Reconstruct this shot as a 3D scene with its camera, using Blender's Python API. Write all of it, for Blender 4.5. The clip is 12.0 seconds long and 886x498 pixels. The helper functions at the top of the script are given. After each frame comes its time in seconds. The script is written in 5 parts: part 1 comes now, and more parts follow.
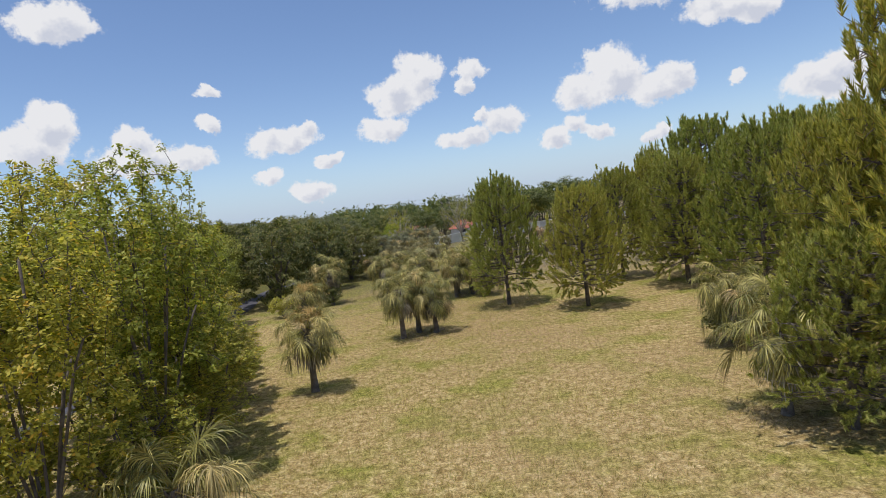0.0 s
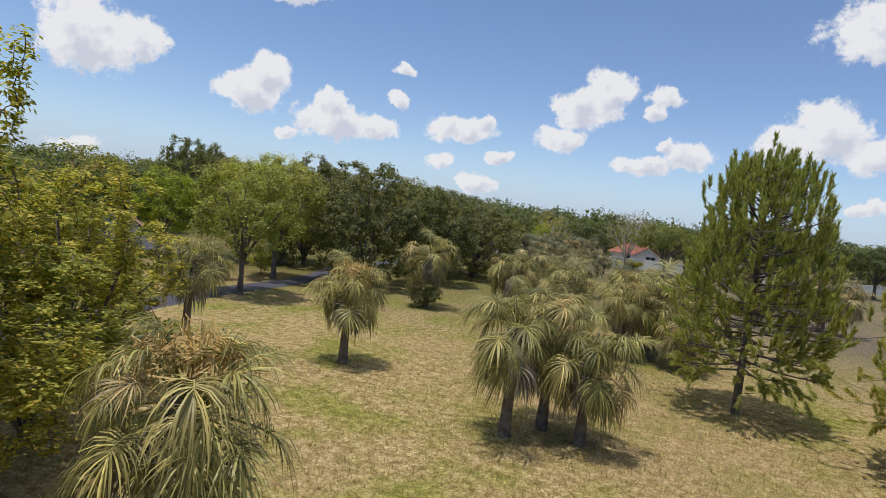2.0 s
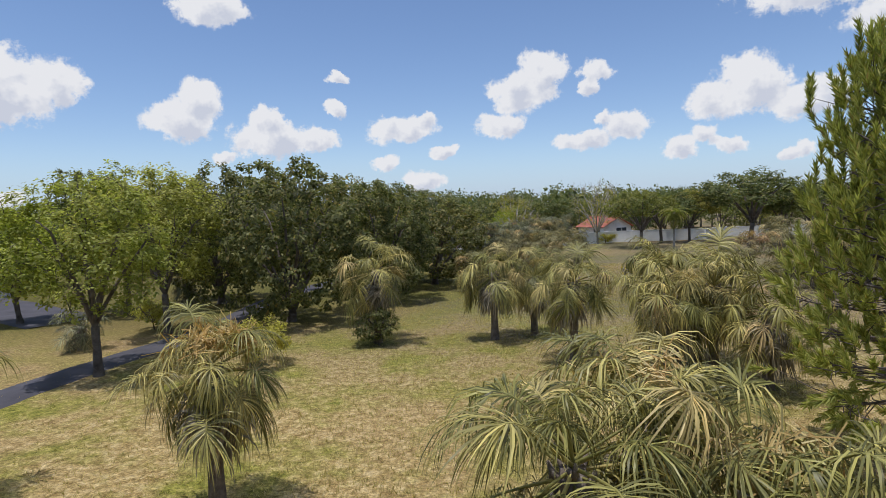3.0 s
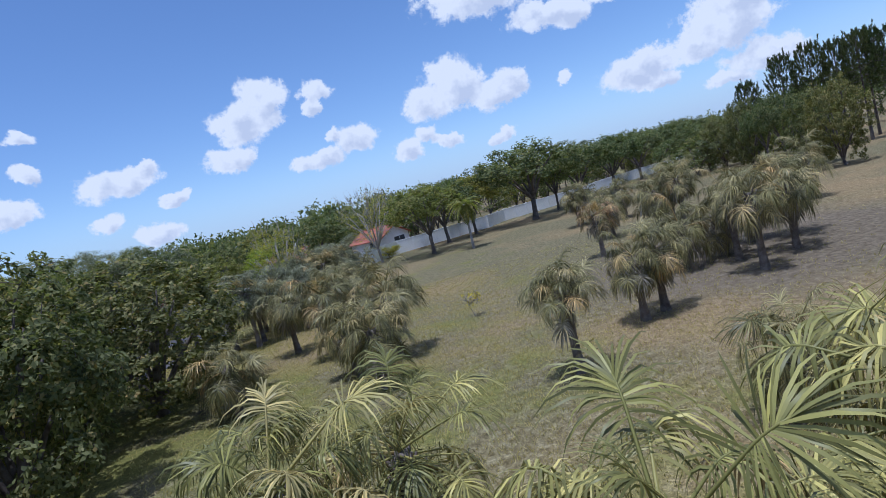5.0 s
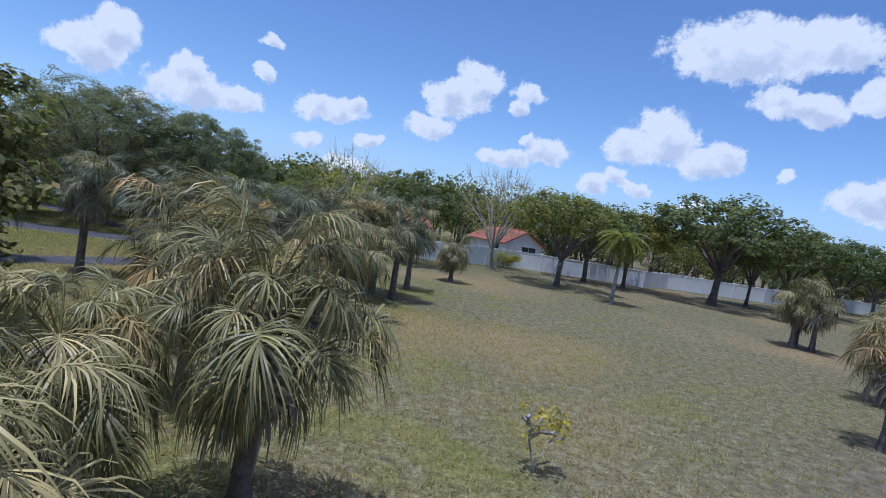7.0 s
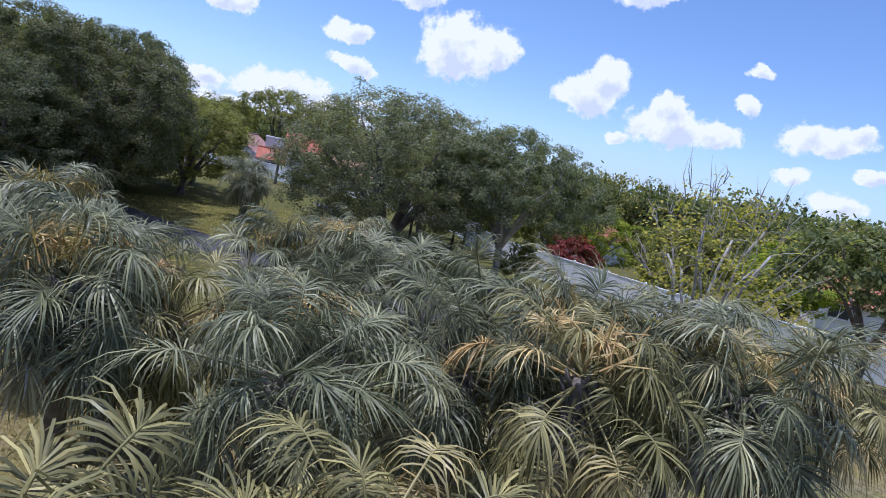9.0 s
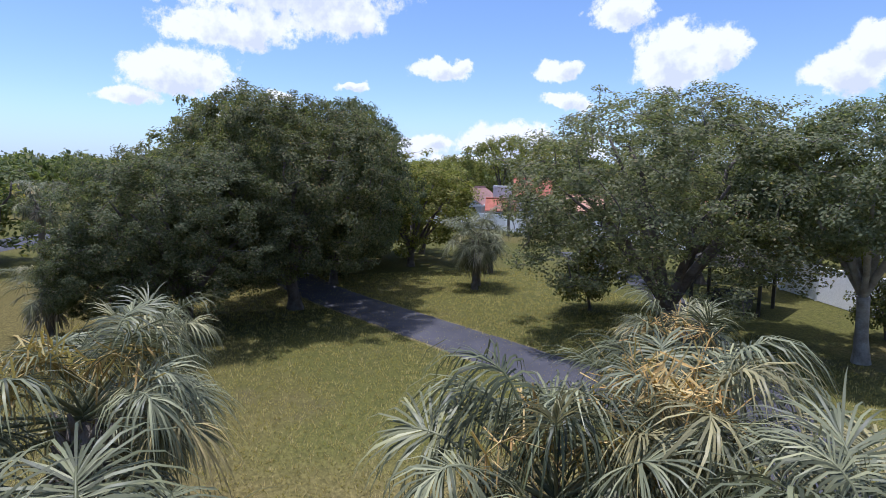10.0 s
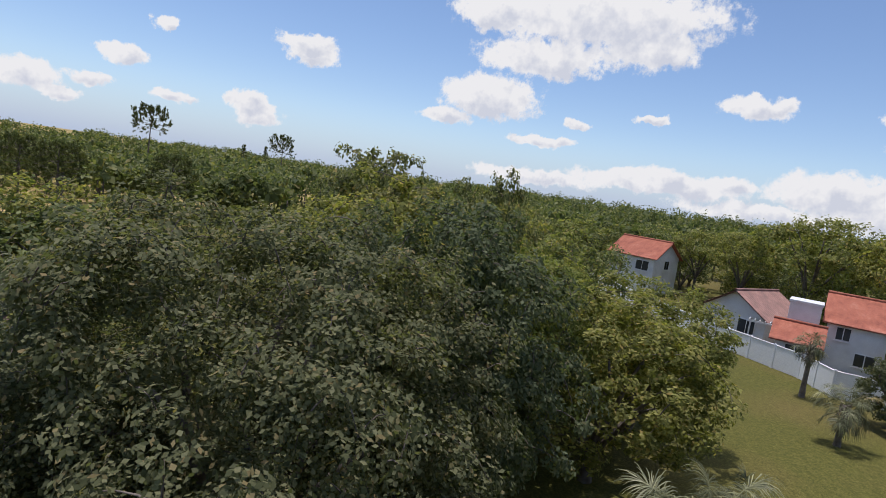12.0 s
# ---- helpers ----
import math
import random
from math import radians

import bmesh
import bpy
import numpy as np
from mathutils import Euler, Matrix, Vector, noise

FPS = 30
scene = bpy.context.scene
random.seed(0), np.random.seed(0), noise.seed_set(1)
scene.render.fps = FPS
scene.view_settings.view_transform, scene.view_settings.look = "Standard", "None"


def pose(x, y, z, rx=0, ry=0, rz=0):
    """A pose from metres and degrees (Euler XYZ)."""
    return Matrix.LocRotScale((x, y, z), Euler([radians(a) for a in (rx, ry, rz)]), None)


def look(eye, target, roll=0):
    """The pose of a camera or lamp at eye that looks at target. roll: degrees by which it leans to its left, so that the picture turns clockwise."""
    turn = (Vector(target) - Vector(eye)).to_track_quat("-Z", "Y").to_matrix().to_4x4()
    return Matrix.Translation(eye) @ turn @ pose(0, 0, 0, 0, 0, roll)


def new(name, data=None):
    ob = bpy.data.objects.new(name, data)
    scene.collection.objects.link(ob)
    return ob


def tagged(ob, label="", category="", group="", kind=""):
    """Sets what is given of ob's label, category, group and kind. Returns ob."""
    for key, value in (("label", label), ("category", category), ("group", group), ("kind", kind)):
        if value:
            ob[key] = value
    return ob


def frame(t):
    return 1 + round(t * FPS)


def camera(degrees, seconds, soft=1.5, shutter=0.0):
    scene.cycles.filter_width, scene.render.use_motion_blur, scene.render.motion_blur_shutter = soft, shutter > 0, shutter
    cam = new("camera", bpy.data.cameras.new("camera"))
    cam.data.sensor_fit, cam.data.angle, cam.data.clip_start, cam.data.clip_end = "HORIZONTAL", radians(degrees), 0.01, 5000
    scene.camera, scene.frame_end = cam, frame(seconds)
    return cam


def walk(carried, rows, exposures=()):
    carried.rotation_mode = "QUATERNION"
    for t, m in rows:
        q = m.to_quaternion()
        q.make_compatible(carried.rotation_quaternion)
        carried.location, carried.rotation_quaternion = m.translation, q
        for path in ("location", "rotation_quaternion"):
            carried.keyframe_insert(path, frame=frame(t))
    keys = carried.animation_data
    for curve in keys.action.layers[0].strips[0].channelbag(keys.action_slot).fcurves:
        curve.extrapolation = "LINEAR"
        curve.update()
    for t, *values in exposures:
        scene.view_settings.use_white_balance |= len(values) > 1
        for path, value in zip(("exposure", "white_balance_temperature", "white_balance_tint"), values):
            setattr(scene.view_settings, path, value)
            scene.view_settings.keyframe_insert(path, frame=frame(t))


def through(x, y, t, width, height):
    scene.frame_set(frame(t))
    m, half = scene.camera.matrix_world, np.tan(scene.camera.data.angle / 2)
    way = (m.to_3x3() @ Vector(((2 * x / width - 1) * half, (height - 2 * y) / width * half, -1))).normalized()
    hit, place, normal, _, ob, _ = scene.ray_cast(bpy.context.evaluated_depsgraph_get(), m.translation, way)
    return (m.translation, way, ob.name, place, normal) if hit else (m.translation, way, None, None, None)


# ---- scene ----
# ---------------------------------------------------------------- camera
PATH = [
    (0.0, -0.00, -0.00, 7.54, 0.00, -4.05, 7.32),
    (0.5, -0.10, 5.05, 6.96, 6.66, -3.63, -4.34),
    (1.0, -0.33, 9.89, 6.35, 12.72, -4.12, -8.62),
    (1.5, -0.78, 14.49, 5.94, 15.08, -3.46, -7.49),
    (2.0, -1.58, 19.24, 5.88, 15.11, -3.62, -6.87),
    (2.5, -2.62, 24.17, 5.78, 13.38, -3.95, -1.32),
    (3.0, -3.51, 28.79, 5.66, 10.60, -3.56, 1.78),
    (3.5, -4.32, 33.47, 5.64, 7.64, -1.94, 2.74),
    (3.7, -4.53, 35.31, 5.67, 5.00, -1.69, 5.69),
    (4.0, -4.98, 37.98, 5.82, 0.41, -2.05, 9.41),
    (4.5, -5.39, 42.37, 6.08, -7.67, -3.78, 13.54),
    (5.0, -4.81, 46.72, 6.08, -13.59, -5.09, 14.61),
    (5.3, -4.14, 49.29, 5.87, -14.80, -4.79, 13.58),
    (5.5, -3.70, 51.01, 5.66, -14.32, -3.92, 12.13),
    (6.0, -2.66, 55.49, 4.95, -14.01, -2.21, 6.87),
    (6.5, -1.18, 59.79, 4.76, -9.02, -2.46, -0.50),
    (7.0, -0.08, 63.78, 4.38, 2.07, -3.36, -9.37),
    (7.2, 0.00, 65.71, 4.41, 7.54, -3.70, -11.72),
    (7.5, 0.44, 68.82, 4.60, 14.99, -4.10, -13.80),
    (8.0, 1.37, 73.91, 5.16, 25.90, -4.75, -14.32),
    (8.5, 1.59, 78.60, 5.84, 35.95, -5.94, -12.96),
    (8.8, 0.67, 80.99, 6.12, 42.07, -7.19, -12.13),
    (9.0, -0.47, 82.25, 6.12, 46.32, -8.32, -11.78),
    (9.5, -4.33, 83.91, 5.90, 59.41, -9.08, -11.65),
    (10.0, -7.60, 86.09, 5.99, 68.14, -7.04, -1.02),
    (10.5, -10.13, 88.01, 6.82, 72.29, -4.96, 5.22),
    (11.0, -14.19, 90.09, 7.46, 74.82, -5.96, 5.17),
    (11.5, -18.76, 91.49, 8.83, 81.94, -5.84, -0.34),
    (12.0, -22.77, 93.68, 10.39, 95.35, -6.52, -8.21),
]
cam = camera(74.5, 12.0, soft=0.7)
walk(cam, [(t, pose(x, y, z, 90 + pitch, roll, yaw)) for t, x, y, z, yaw, pitch, roll in PATH],
     exposures=[(0.0, -0.27, 6100, 16), (3.7, -0.30, 5950, 16), (5.3, -0.35, 4980, 18), (7.2, -0.38, 4980, 18),
                (9.0, -0.04, 5230, 23), (10.0, 0.07, 5420, 21), (11.2, -0.05, 5950, 18), (12.0, -0.22, 6150, 17)])

# ---------------------------------------------------------------- sky, clouds, sun
SUN_EL, SUN_AZ = 79.0, 140.0      # degrees; azimuth turned left from +y

world = bpy.data.worlds.new("sky")
scene.world = world
world.use_nodes = True
wn, wl = world.node_tree.nodes, world.node_tree.links
wn.clear()


def wmath(op, a, b=None, c=None):
    n = wn.new("ShaderNodeMath")
    n.operation = op
    for i, v in enumerate((a, b, c)):
        if v is None:
            continue
        if isinstance(v, (int, float)):
            n.inputs[i].default_value = v
        else:
            wl.new(v, n.inputs[i])
    return n.outputs[0]


coord = wn.new("ShaderNodeTexCoord")
sep = wn.new("ShaderNodeSeparateXYZ")
wl.new(coord.outputs["Generated"], sep.inputs[0])
az = wmath("MULTIPLY", wmath("ARCTAN2", wmath("MULTIPLY", sep.outputs[0], -1.0), sep.outputs[1]), 57.2958)
el = wmath("MULTIPLY", wmath("ARCSINE", sep.outputs[2]), 57.2958)


def wnoise(scale, detail, rough):
    n = wn.new("ShaderNodeTexNoise")
    n.inputs["Scale"].default_value, n.inputs["Detail"].default_value = scale, detail
    n.inputs["Roughness"].default_value = rough
    wl.new(coord.outputs["Generated"], n.inputs["Vector"])
    return n


warp = wnoise(20.0, 6.0, 0.6)
wsep = wn.new("ShaderNodeSeparateColor")
wl.new(warp.outputs["Color"], wsep.inputs[0])
sky_at = wn.new("ShaderNodeCombineXYZ")
wl.new(wmath("ADD", az, wmath("MULTIPLY", wmath("SUBTRACT", wsep.outputs[0], 0.5), 3.4)), sky_at.inputs[0])
wl.new(wmath("ADD", el, wmath("MULTIPLY", wmath("SUBTRACT", wsep.outputs[1], 0.5), 2.4)), sky_at.inputs[1])

nearest, above = None, None


def cloud(*puffs):
    """One cloud out of puffs (azimuth, elevation, half width, half height), in degrees."""
    global nearest, above
    for a, e, w, h in puffs:
        v = wn.new("ShaderNodeVectorMath")
        v.operation = "MULTIPLY_ADD"
        v.inputs[1].default_value = (1 / w, 1 / h, 0)
        v.inputs[2].default_value = (-a / w, -e / h, 0)
        wl.new(sky_at.outputs[0], v.inputs[0])
        d = wn.new("ShaderNodeVectorMath")
        d.operation = "LENGTH"
        wl.new(v.outputs[0], d.inputs[0])
        nearest = d.outputs["Value"] if nearest is None else wmath("SMOOTH_MIN", nearest, d.outputs["Value"], 0.35)
        up = wn.new("ShaderNodeVectorMath")
        up.operation = "MULTIPLY_ADD"
        up.inputs[1].default_value = (1 / w, 1 / h, 0)
        up.inputs[2].default_value = (0.18 - a / w, 0.62 - e / h, 0)
        wl.new(sky_at.outputs[0], up.inputs[0])
        u = wn.new("ShaderNodeVectorMath")
        u.operation = "LENGTH"
        wl.new(up.outputs[0], u.inputs[0])
        above = u.outputs["Value"] if above is None else wmath("MINIMUM", above, u.outputs["Value"])


cloud((-17.3, 10.3, 2.8, 2.5), (-14.4, 9.2, 2.6, 1.8), (-20.4, 8.4, 2.8, 1.5), (-22.5, 9.0, 1.9, 1.2))
cloud((2.6, 11.1, 3.1, 1.8), (0.6, 12.9, 2.2, 1.8), (4.8, 8.2, 2.6, 1.3))
cloud((-4.1, 12.6, 1.7, 1.1), (-3.6, 11.2, 0.9, 0.9))
cloud((-2.9, 6.5, 2.6, 1.0), (-6.8, 7.6, 2.5, 1.4), (-4.6, 8.4, 0.7, 0.7))
cloud((-11.4, 5.2, 1.5, 1.0), (-13.3, 6.2, 1.4, 0.9))
cloud((-15.5, 5.2, 1.6, 0.7))
cloud((-20.0, 4.2, 0.9, 0.6))
cloud((14.3, 8.1, 3.4, 1.3), (12.2, 8.9, 1.5, 0.7))
cloud((16.2, 4.8, 1.6, 0.9))
cloud((10.3, 5.8, 1.3, 0.6))
cloud((12.1, 3.3, 1.8, 1.1))
cloud((20.3, 9.9, 1.1, 0.9))
cloud((20.3, 12.9, 1.4, 0.5))
cloud((26.7, 7.4, 3.8, 1.9), (26.9, 9.0, 1.5, 1.4), (22.8, 7.2, 2.2, 1.1), (30.7, 5.7, 1.3, 0.7))
cloud((34.4, 9.0, 3.1, 1.9), (32.6, 10.6, 1.9, 1.7))
cloud((47.3, 10.8, 3.5, 3.0), (43.4, 11.4, 2.3, 1.9), (51.9, 14.8, 2.9, 1.5))
cloud((31.5, 18.5, 3.2, 1.6))
cloud((-23.1, 17.9, 7.1, 2.6), (-20.6, 17.1, 3.6, 1.8), (-29.1, 18.4, 4.4, 2.0))
cloud((-35.2, 15.0, 3.8, 2.0), (-33.0, 14.0, 2.4, 1.1))
cloud((-29.0, 13.2, 2.3, 1.2), (-25.5, 14.4, 1.7, 1.0))
cloud((-41.6, 8.6, 3.7, 2.8), (-43.5, 10.5, 2.7, 1.8), (-39.3, 7.2, 2.4, 1.4))
cloud((-34.8, 7.0, 2.9, 1.4), (-35.0, 5.3, 2.2, 0.9))
cloud((-43.8, 4.8, 3.2, 1.2), (-41.0, 3.6, 2.1, 0.7))
cloud((-27.4, 7.8, 1.1, 0.5))
cloud((83.7, 17.0, 12.1, 3.0), (87.8, 12.6, 6.1, 1.8), (78.2, 14.1, 4.7, 1.8), (93.3, 16.2, 3.4, 1.7))
cloud((91.8, 8.7, 4.9, 2.1), (95.9, 6.3, 2.6, 0.7))
cloud((109.0, 9.9, 2.7, 1.0))
cloud((68.6, 10.0, 3.1, 1.0), (66.7, 10.2, 1.3, 0.7))
cloud((77.1, 8.2, 1.5, 0.4))
cloud((57.4, 10.1, 2.1, 1.0))
cloud((56.6, 7.2, 2.5, 0.8))
cloud((61.8, 3.7, 4.5, 1.6), (58.7, 2.3, 3.2, 1.4), (69.4, 3.4, 2.2, 0.8))
cloud((96.1, 6.3, 2.6, 0.8), (87.1, 5.2, 2.8, 0.5), (83.8, 7.2, 1.2, 0.5), (76.5, 8.3, 1.5, 0.4))
cloud((54.3, 3.8, 1.4, 0.5), (54.0, 2.3, 1.8, 0.7), (47.4, 1.8, 2.0, 0.8))
cloud((131.2, 3.7, 2.7, 1.2), (126.7, 4.4, 1.8, 0.8), (124.3, 6.8, 2.0, 0.8), (121.7, 10.0, 0.9, 0.7))
cloud((114.3, 4.7, 1.9, 1.0), (120.3, 4.0, 1.7, 0.6), (128.9, 2.6, 1.8, 0.6))
cloud((109.7, 10.7, 3.0, 0.9))
cloud((75.6, 2.8, 8.2, 1.1), (65.0, 1.2, 9.5, 0.8), (113.2, 3.8, 2.3, 1.0), (86.6, 1.9, 6.6, 0.8))
cloud((62.7, 3.2, 3.7, 1.3), (74.7, 3.3, 3.1, 0.9), (69.5, 3.3, 2.5, 0.7), (85.9, 5.3, 2.8, 0.6))
cloud((-33.3, 6.4, 2.6, 1.5), (-26.9, 13.6, 3.3, 1.2), (-21.0, 4.4, 0.9, 0.7))
fine = wnoise(46.0, 7.0, 0.68)
field = wmath("SUBTRACT", wmath("ADD", wmath("SUBTRACT", 1.12, nearest), wmath("MULTIPLY", fine.outputs[0], 1.2)), 0.6)
cover = wn.new("ShaderNodeMapRange")
cover.interpolation_type = "SMOOTHSTEP"
cover.inputs["From Min"].default_value, cover.inputs["From Max"].default_value = 0.0, 0.34
wl.new(field, cover.inputs["Value"])
body = wn.new("ShaderNodeValToRGB")
body.color_ramp.elements[0].position, body.color_ramp.elements[0].color = 0.06, (0.73, 0.765, 0.80, 1)
body.color_ramp.elements[1].position, body.color_ramp.elements[1].color = 0.50, (1.0, 1.0, 0.94, 1)
shade = wnoise(34.0, 3.0, 0.6)
wl.new(wmath("ADD", wmath("MULTIPLY", above, 0.62), wmath("MULTIPLY", wmath("SUBTRACT", shade.outputs[0], 0.5), 1.5)), body.inputs[0])
sky = wn.new("ShaderNodeTexSky")
sky.sky_type, sky.sun_disc = "NISHITA", False
sky.sun_elevation, sky.sun_rotation = radians(SUN_EL), radians(-SUN_AZ)
sky.air_density, sky.dust_density, sky.ozone_density = 1.0, 0.15, 2.7
bg_sky, bg_cloud, mix = wn.new("ShaderNodeBackground"), wn.new("ShaderNodeBackground"), wn.new("ShaderNodeMixShader")
wl.new(sky.outputs[0], bg_sky.inputs[0])
bg_sky.inputs[1].default_value = 0.142
wl.new(body.outputs[0], bg_cloud.inputs[0])
haze = wn.new("ShaderNodeMapRange")
haze.interpolation_type = "SMOOTHSTEP"
haze.inputs["From Min"].default_value, haze.inputs["From Max"].default_value = 6.5, -1.5
haze.inputs["To Max"].default_value = 0.8
wl.new(el, haze.inputs["Value"])
hazy = wn.new("ShaderNodeBackground")
hazy.inputs[0].default_value, hazy.inputs[1].default_value = (0.44, 0.63, 0.93, 1), 0.84
under = wn.new("ShaderNodeMixShader")
wl.new(haze.outputs[0], under.inputs[0])
wl.new(bg_sky.outputs[0], under.inputs[1])
wl.new(hazy.outputs[0], under.inputs[2])
# unseen broken cumulus overhead, added as fill light for the shadows
fill_noise = wnoise(3.6, 6.0, 0.58)
fill_cover = wn.new("ShaderNodeMapRange")
fill_cover.interpolation_type = "SMOOTHSTEP"
fill_cover.inputs["From Min"].default_value, fill_cover.inputs["From Max"].default_value = 0.47, 0.55
wl.new(fill_noise.outputs[0], fill_cover.inputs["Value"])
upper = wn.new("ShaderNodeMapRange")
upper.interpolation_type = "SMOOTHSTEP"
upper.inputs["From Min"].default_value, upper.inputs["From Max"].default_value = 42.0, 50.0
wl.new(el, upper.inputs["Value"])
wl.new(wmath("MAXIMUM", cover.outputs[0], wmath("MULTIPLY", fill_cover.outputs[0], upper.outputs[0])), mix.inputs[0])
# these overhead clouds glow brighter than the visible ones, to lift the fill
wl.new(wmath("ADD", 0.98, wmath("MULTIPLY", upper.outputs[0], 0.5)), bg_cloud.inputs[1])
wl.new(under.outputs[0], mix.inputs[1])
wl.new(bg_cloud.outputs[0], mix.inputs[2])
world_out = wn.new("ShaderNodeOutputWorld")
wl.new(mix.outputs[0], world_out.inputs[0])

sun = new("sun", bpy.data.lights.new("sun", "SUN"))
sun.data.energy, sun.data.angle, sun.data.color = 4.3, radians(0.6), (1.0, 0.95, 0.86)
to_sun = Vector((-math.sin(radians(SUN_AZ)) * math.cos(radians(SUN_EL)), math.cos(radians(SUN_AZ)) * math.cos(radians(SUN_EL)), math.sin(radians(SUN_EL))))
sun.matrix_world = look(to_sun * 60, (0, 0, 0))

# ---------------------------------------------------------------- materials


def material(name, rough=0.8, spec=0.3):
    m = bpy.data.materials.new(name)
    m.use_nodes = True
    nt = m.node_tree
    b = nt.nodes["Principled BSDF"]
    b.inputs["Roughness"].default_value = rough
    b.inputs["Specular IOR Level"].default_value = spec
    return m, nt, b


def node(nt, kind, **values):
    n = nt.nodes.new(kind)
    for k, v in values.items():
        n.inputs[k.replace("_", " ")].default_value = v
    return n


def ramp(nt, source, *stops):
    r = nt.nodes.new("ShaderNodeValToRGB")
    els = r.color_ramp.elements
    while len(els) < len(stops):
        els.new(0.5)
    for e, (p, c) in zip(els, stops):
        e.position, e.color = p, (*c, 1)
    nt.links.new(source, r.inputs[0])
    return r.outputs[0]


def blend(nt, fac, a, b, mode="MIX"):
    n = nt.nodes.new("ShaderNodeMix")
    n.data_type, n.blend_type = "RGBA", mode
    for sock, v in ((n.inputs[0], fac), (n.inputs[6], a), (n.inputs[7], b)):
        if isinstance(v, (int, float)):
            sock.default_value = v
        elif isinstance(v, tuple):
            sock.default_value = (*v, 1)
        else:
            nt.links.new(v, sock)
    return n.outputs[2]


def grain(nt, scale, detail=4.0, rough=0.6, coords="Object"):
    c = nt.nodes.new("ShaderNodeTexCoord")
    n = node(nt, "ShaderNodeTexNoise", Scale=scale, Detail=detail, Roughness=rough)
    nt.links.new(c.outputs[coords], n.inputs["Vector"])
    return n.outputs[0]


def bump(nt, b, height, strength, distance):
    n = node(nt, "ShaderNodeBump", Strength=strength, Distance=distance)
    nt.links.new(height, n.inputs["Height"])
    nt.links.new(n.outputs[0], b.inputs["Normal"])


def leaf_material(name, dark, mid, light, odd=None, through=0.35, rough=0.5):
    """Leaves: each leaf has its own tone, each tree its own cast, and light shines through."""
    m, nt, b = material(name, rough + 0.1, 0.16)
    geo = nt.nodes.new("ShaderNodeNewGeometry")
    info = nt.nodes.new("ShaderNodeObjectInfo")
    stops = [(0.0, dark), (0.5, mid), (0.88, light)] + ([(1.0, odd)] if odd else [])
    col = ramp(nt, geo.outputs["Random Per Island"], *stops)
    cast = ramp(nt, info.outputs["Random"], (0.0, (0.82, 0.9, 0.85)), (0.5, (1, 1, 1)), (1.0, (1.16, 1.08, 0.9)))
    col = blend(nt, 1.0, col, cast, "MULTIPLY")
    nt.links.new(col, b.inputs["Base Color"])
    t = nt.nodes.new("ShaderNodeBsdfTranslucent")
    nt.links.new(blend(nt, 1.0, col, (1.15, 1.25, 0.6), "MULTIPLY"), t.inputs[0])
    mx = nt.nodes.new("ShaderNodeMixShader")
    mx.inputs[0].default_value = through
    nt.links.new(b.outputs[0], mx.inputs[1])
    nt.links.new(t.outputs[0], mx.inputs[2])
    nt.links.new(mx.outputs[0], nt.nodes["Material Output"].inputs[0])
    return m


def frond_material(name, *stops, through=0.25, rough=0.44):
    m, nt, b = material(name, rough, 0.32)
    info = nt.nodes.new("ShaderNodeObjectInfo")
    geo = nt.nodes.new("ShaderNodeNewGeometry")
    col = ramp(nt, info.outputs["Random"], *stops)
    strip = ramp(nt, geo.outputs["Random Per Island"], (0.0, (0.34, 0.36, 0.34)), (0.5, (0.85, 0.87, 0.85)), (0.82, (1.4, 1.38, 1.32)), (1.0, (1.8, 1.75, 1.65)))
    col = blend(nt, 1.0, col, strip, "MULTIPLY")
    nt.links.new(col, b.inputs["Base Color"])
    t = nt.nodes.new("ShaderNodeBsdfTranslucent")
    nt.links.new(col, t.inputs[0])
    mx = nt.nodes.new("ShaderNodeMixShader")
    mx.inputs[0].default_value = through
    nt.links.new(b.outputs[0], mx.inputs[1])
    nt.links.new(t.outputs[0], mx.inputs[2])
    nt.links.new(mx.outputs[0], nt.nodes["Material Output"].inputs[0])
    return m


def mottled(name, scale, stops, rough=0.85, relief=0.3, relief_scale=None, depth=0.02, spec=0.25):
    m, nt, b = material(name, rough, spec)
    coarse = grain(nt, scale, 5)
    col = ramp(nt, coarse, *stops)
    fine = grain(nt, (relief_scale or scale * 9), 4)
    col = blend(nt, 0.35, col, ramp(nt, fine, (0.3, (0.55, 0.55, 0.55)), (0.7, (1.25, 1.25, 1.25))), "MULTIPLY")
    nt.links.new(col, b.inputs["Base Color"])
    bump(nt, b, fine, relief, depth)
    return m


OAK = leaf_material("oak leaves", (0.068, 0.078, 0.040), (0.128, 0.141, 0.076), (0.198, 0.204, 0.118), (0.258, 0.202, 0.105), 0.45, 0.55)
GREY_OAK = leaf_material("grey-green oak leaves", (0.105, 0.115, 0.062), (0.190, 0.200, 0.112), (0.285, 0.285, 0.170), (0.34, 0.27, 0.15), 0.48, 0.55)
OLIVE = leaf_material("olive leaves", (0.105, 0.115, 0.032), (0.215, 0.220, 0.065), (0.35, 0.335, 0.115), (0.38, 0.28, 0.10), 0.5)
BROAD = leaf_material("broad leaves", (0.155, 0.162, 0.031), (0.363, 0.350, 0.066), (0.580, 0.532, 0.133), (0.621, 0.397, 0.071), 0.5)
LIGHT = leaf_material("light leaves", (0.213, 0.207, 0.050), (0.381, 0.364, 0.095), (0.538, 0.504, 0.170), None, 0.55)
DARK_OAK = leaf_material("dark oak leaves", (0.080, 0.088, 0.034), (0.165, 0.170, 0.066), (0.30, 0.285, 0.125), (0.36, 0.26, 0.10), 0.45)
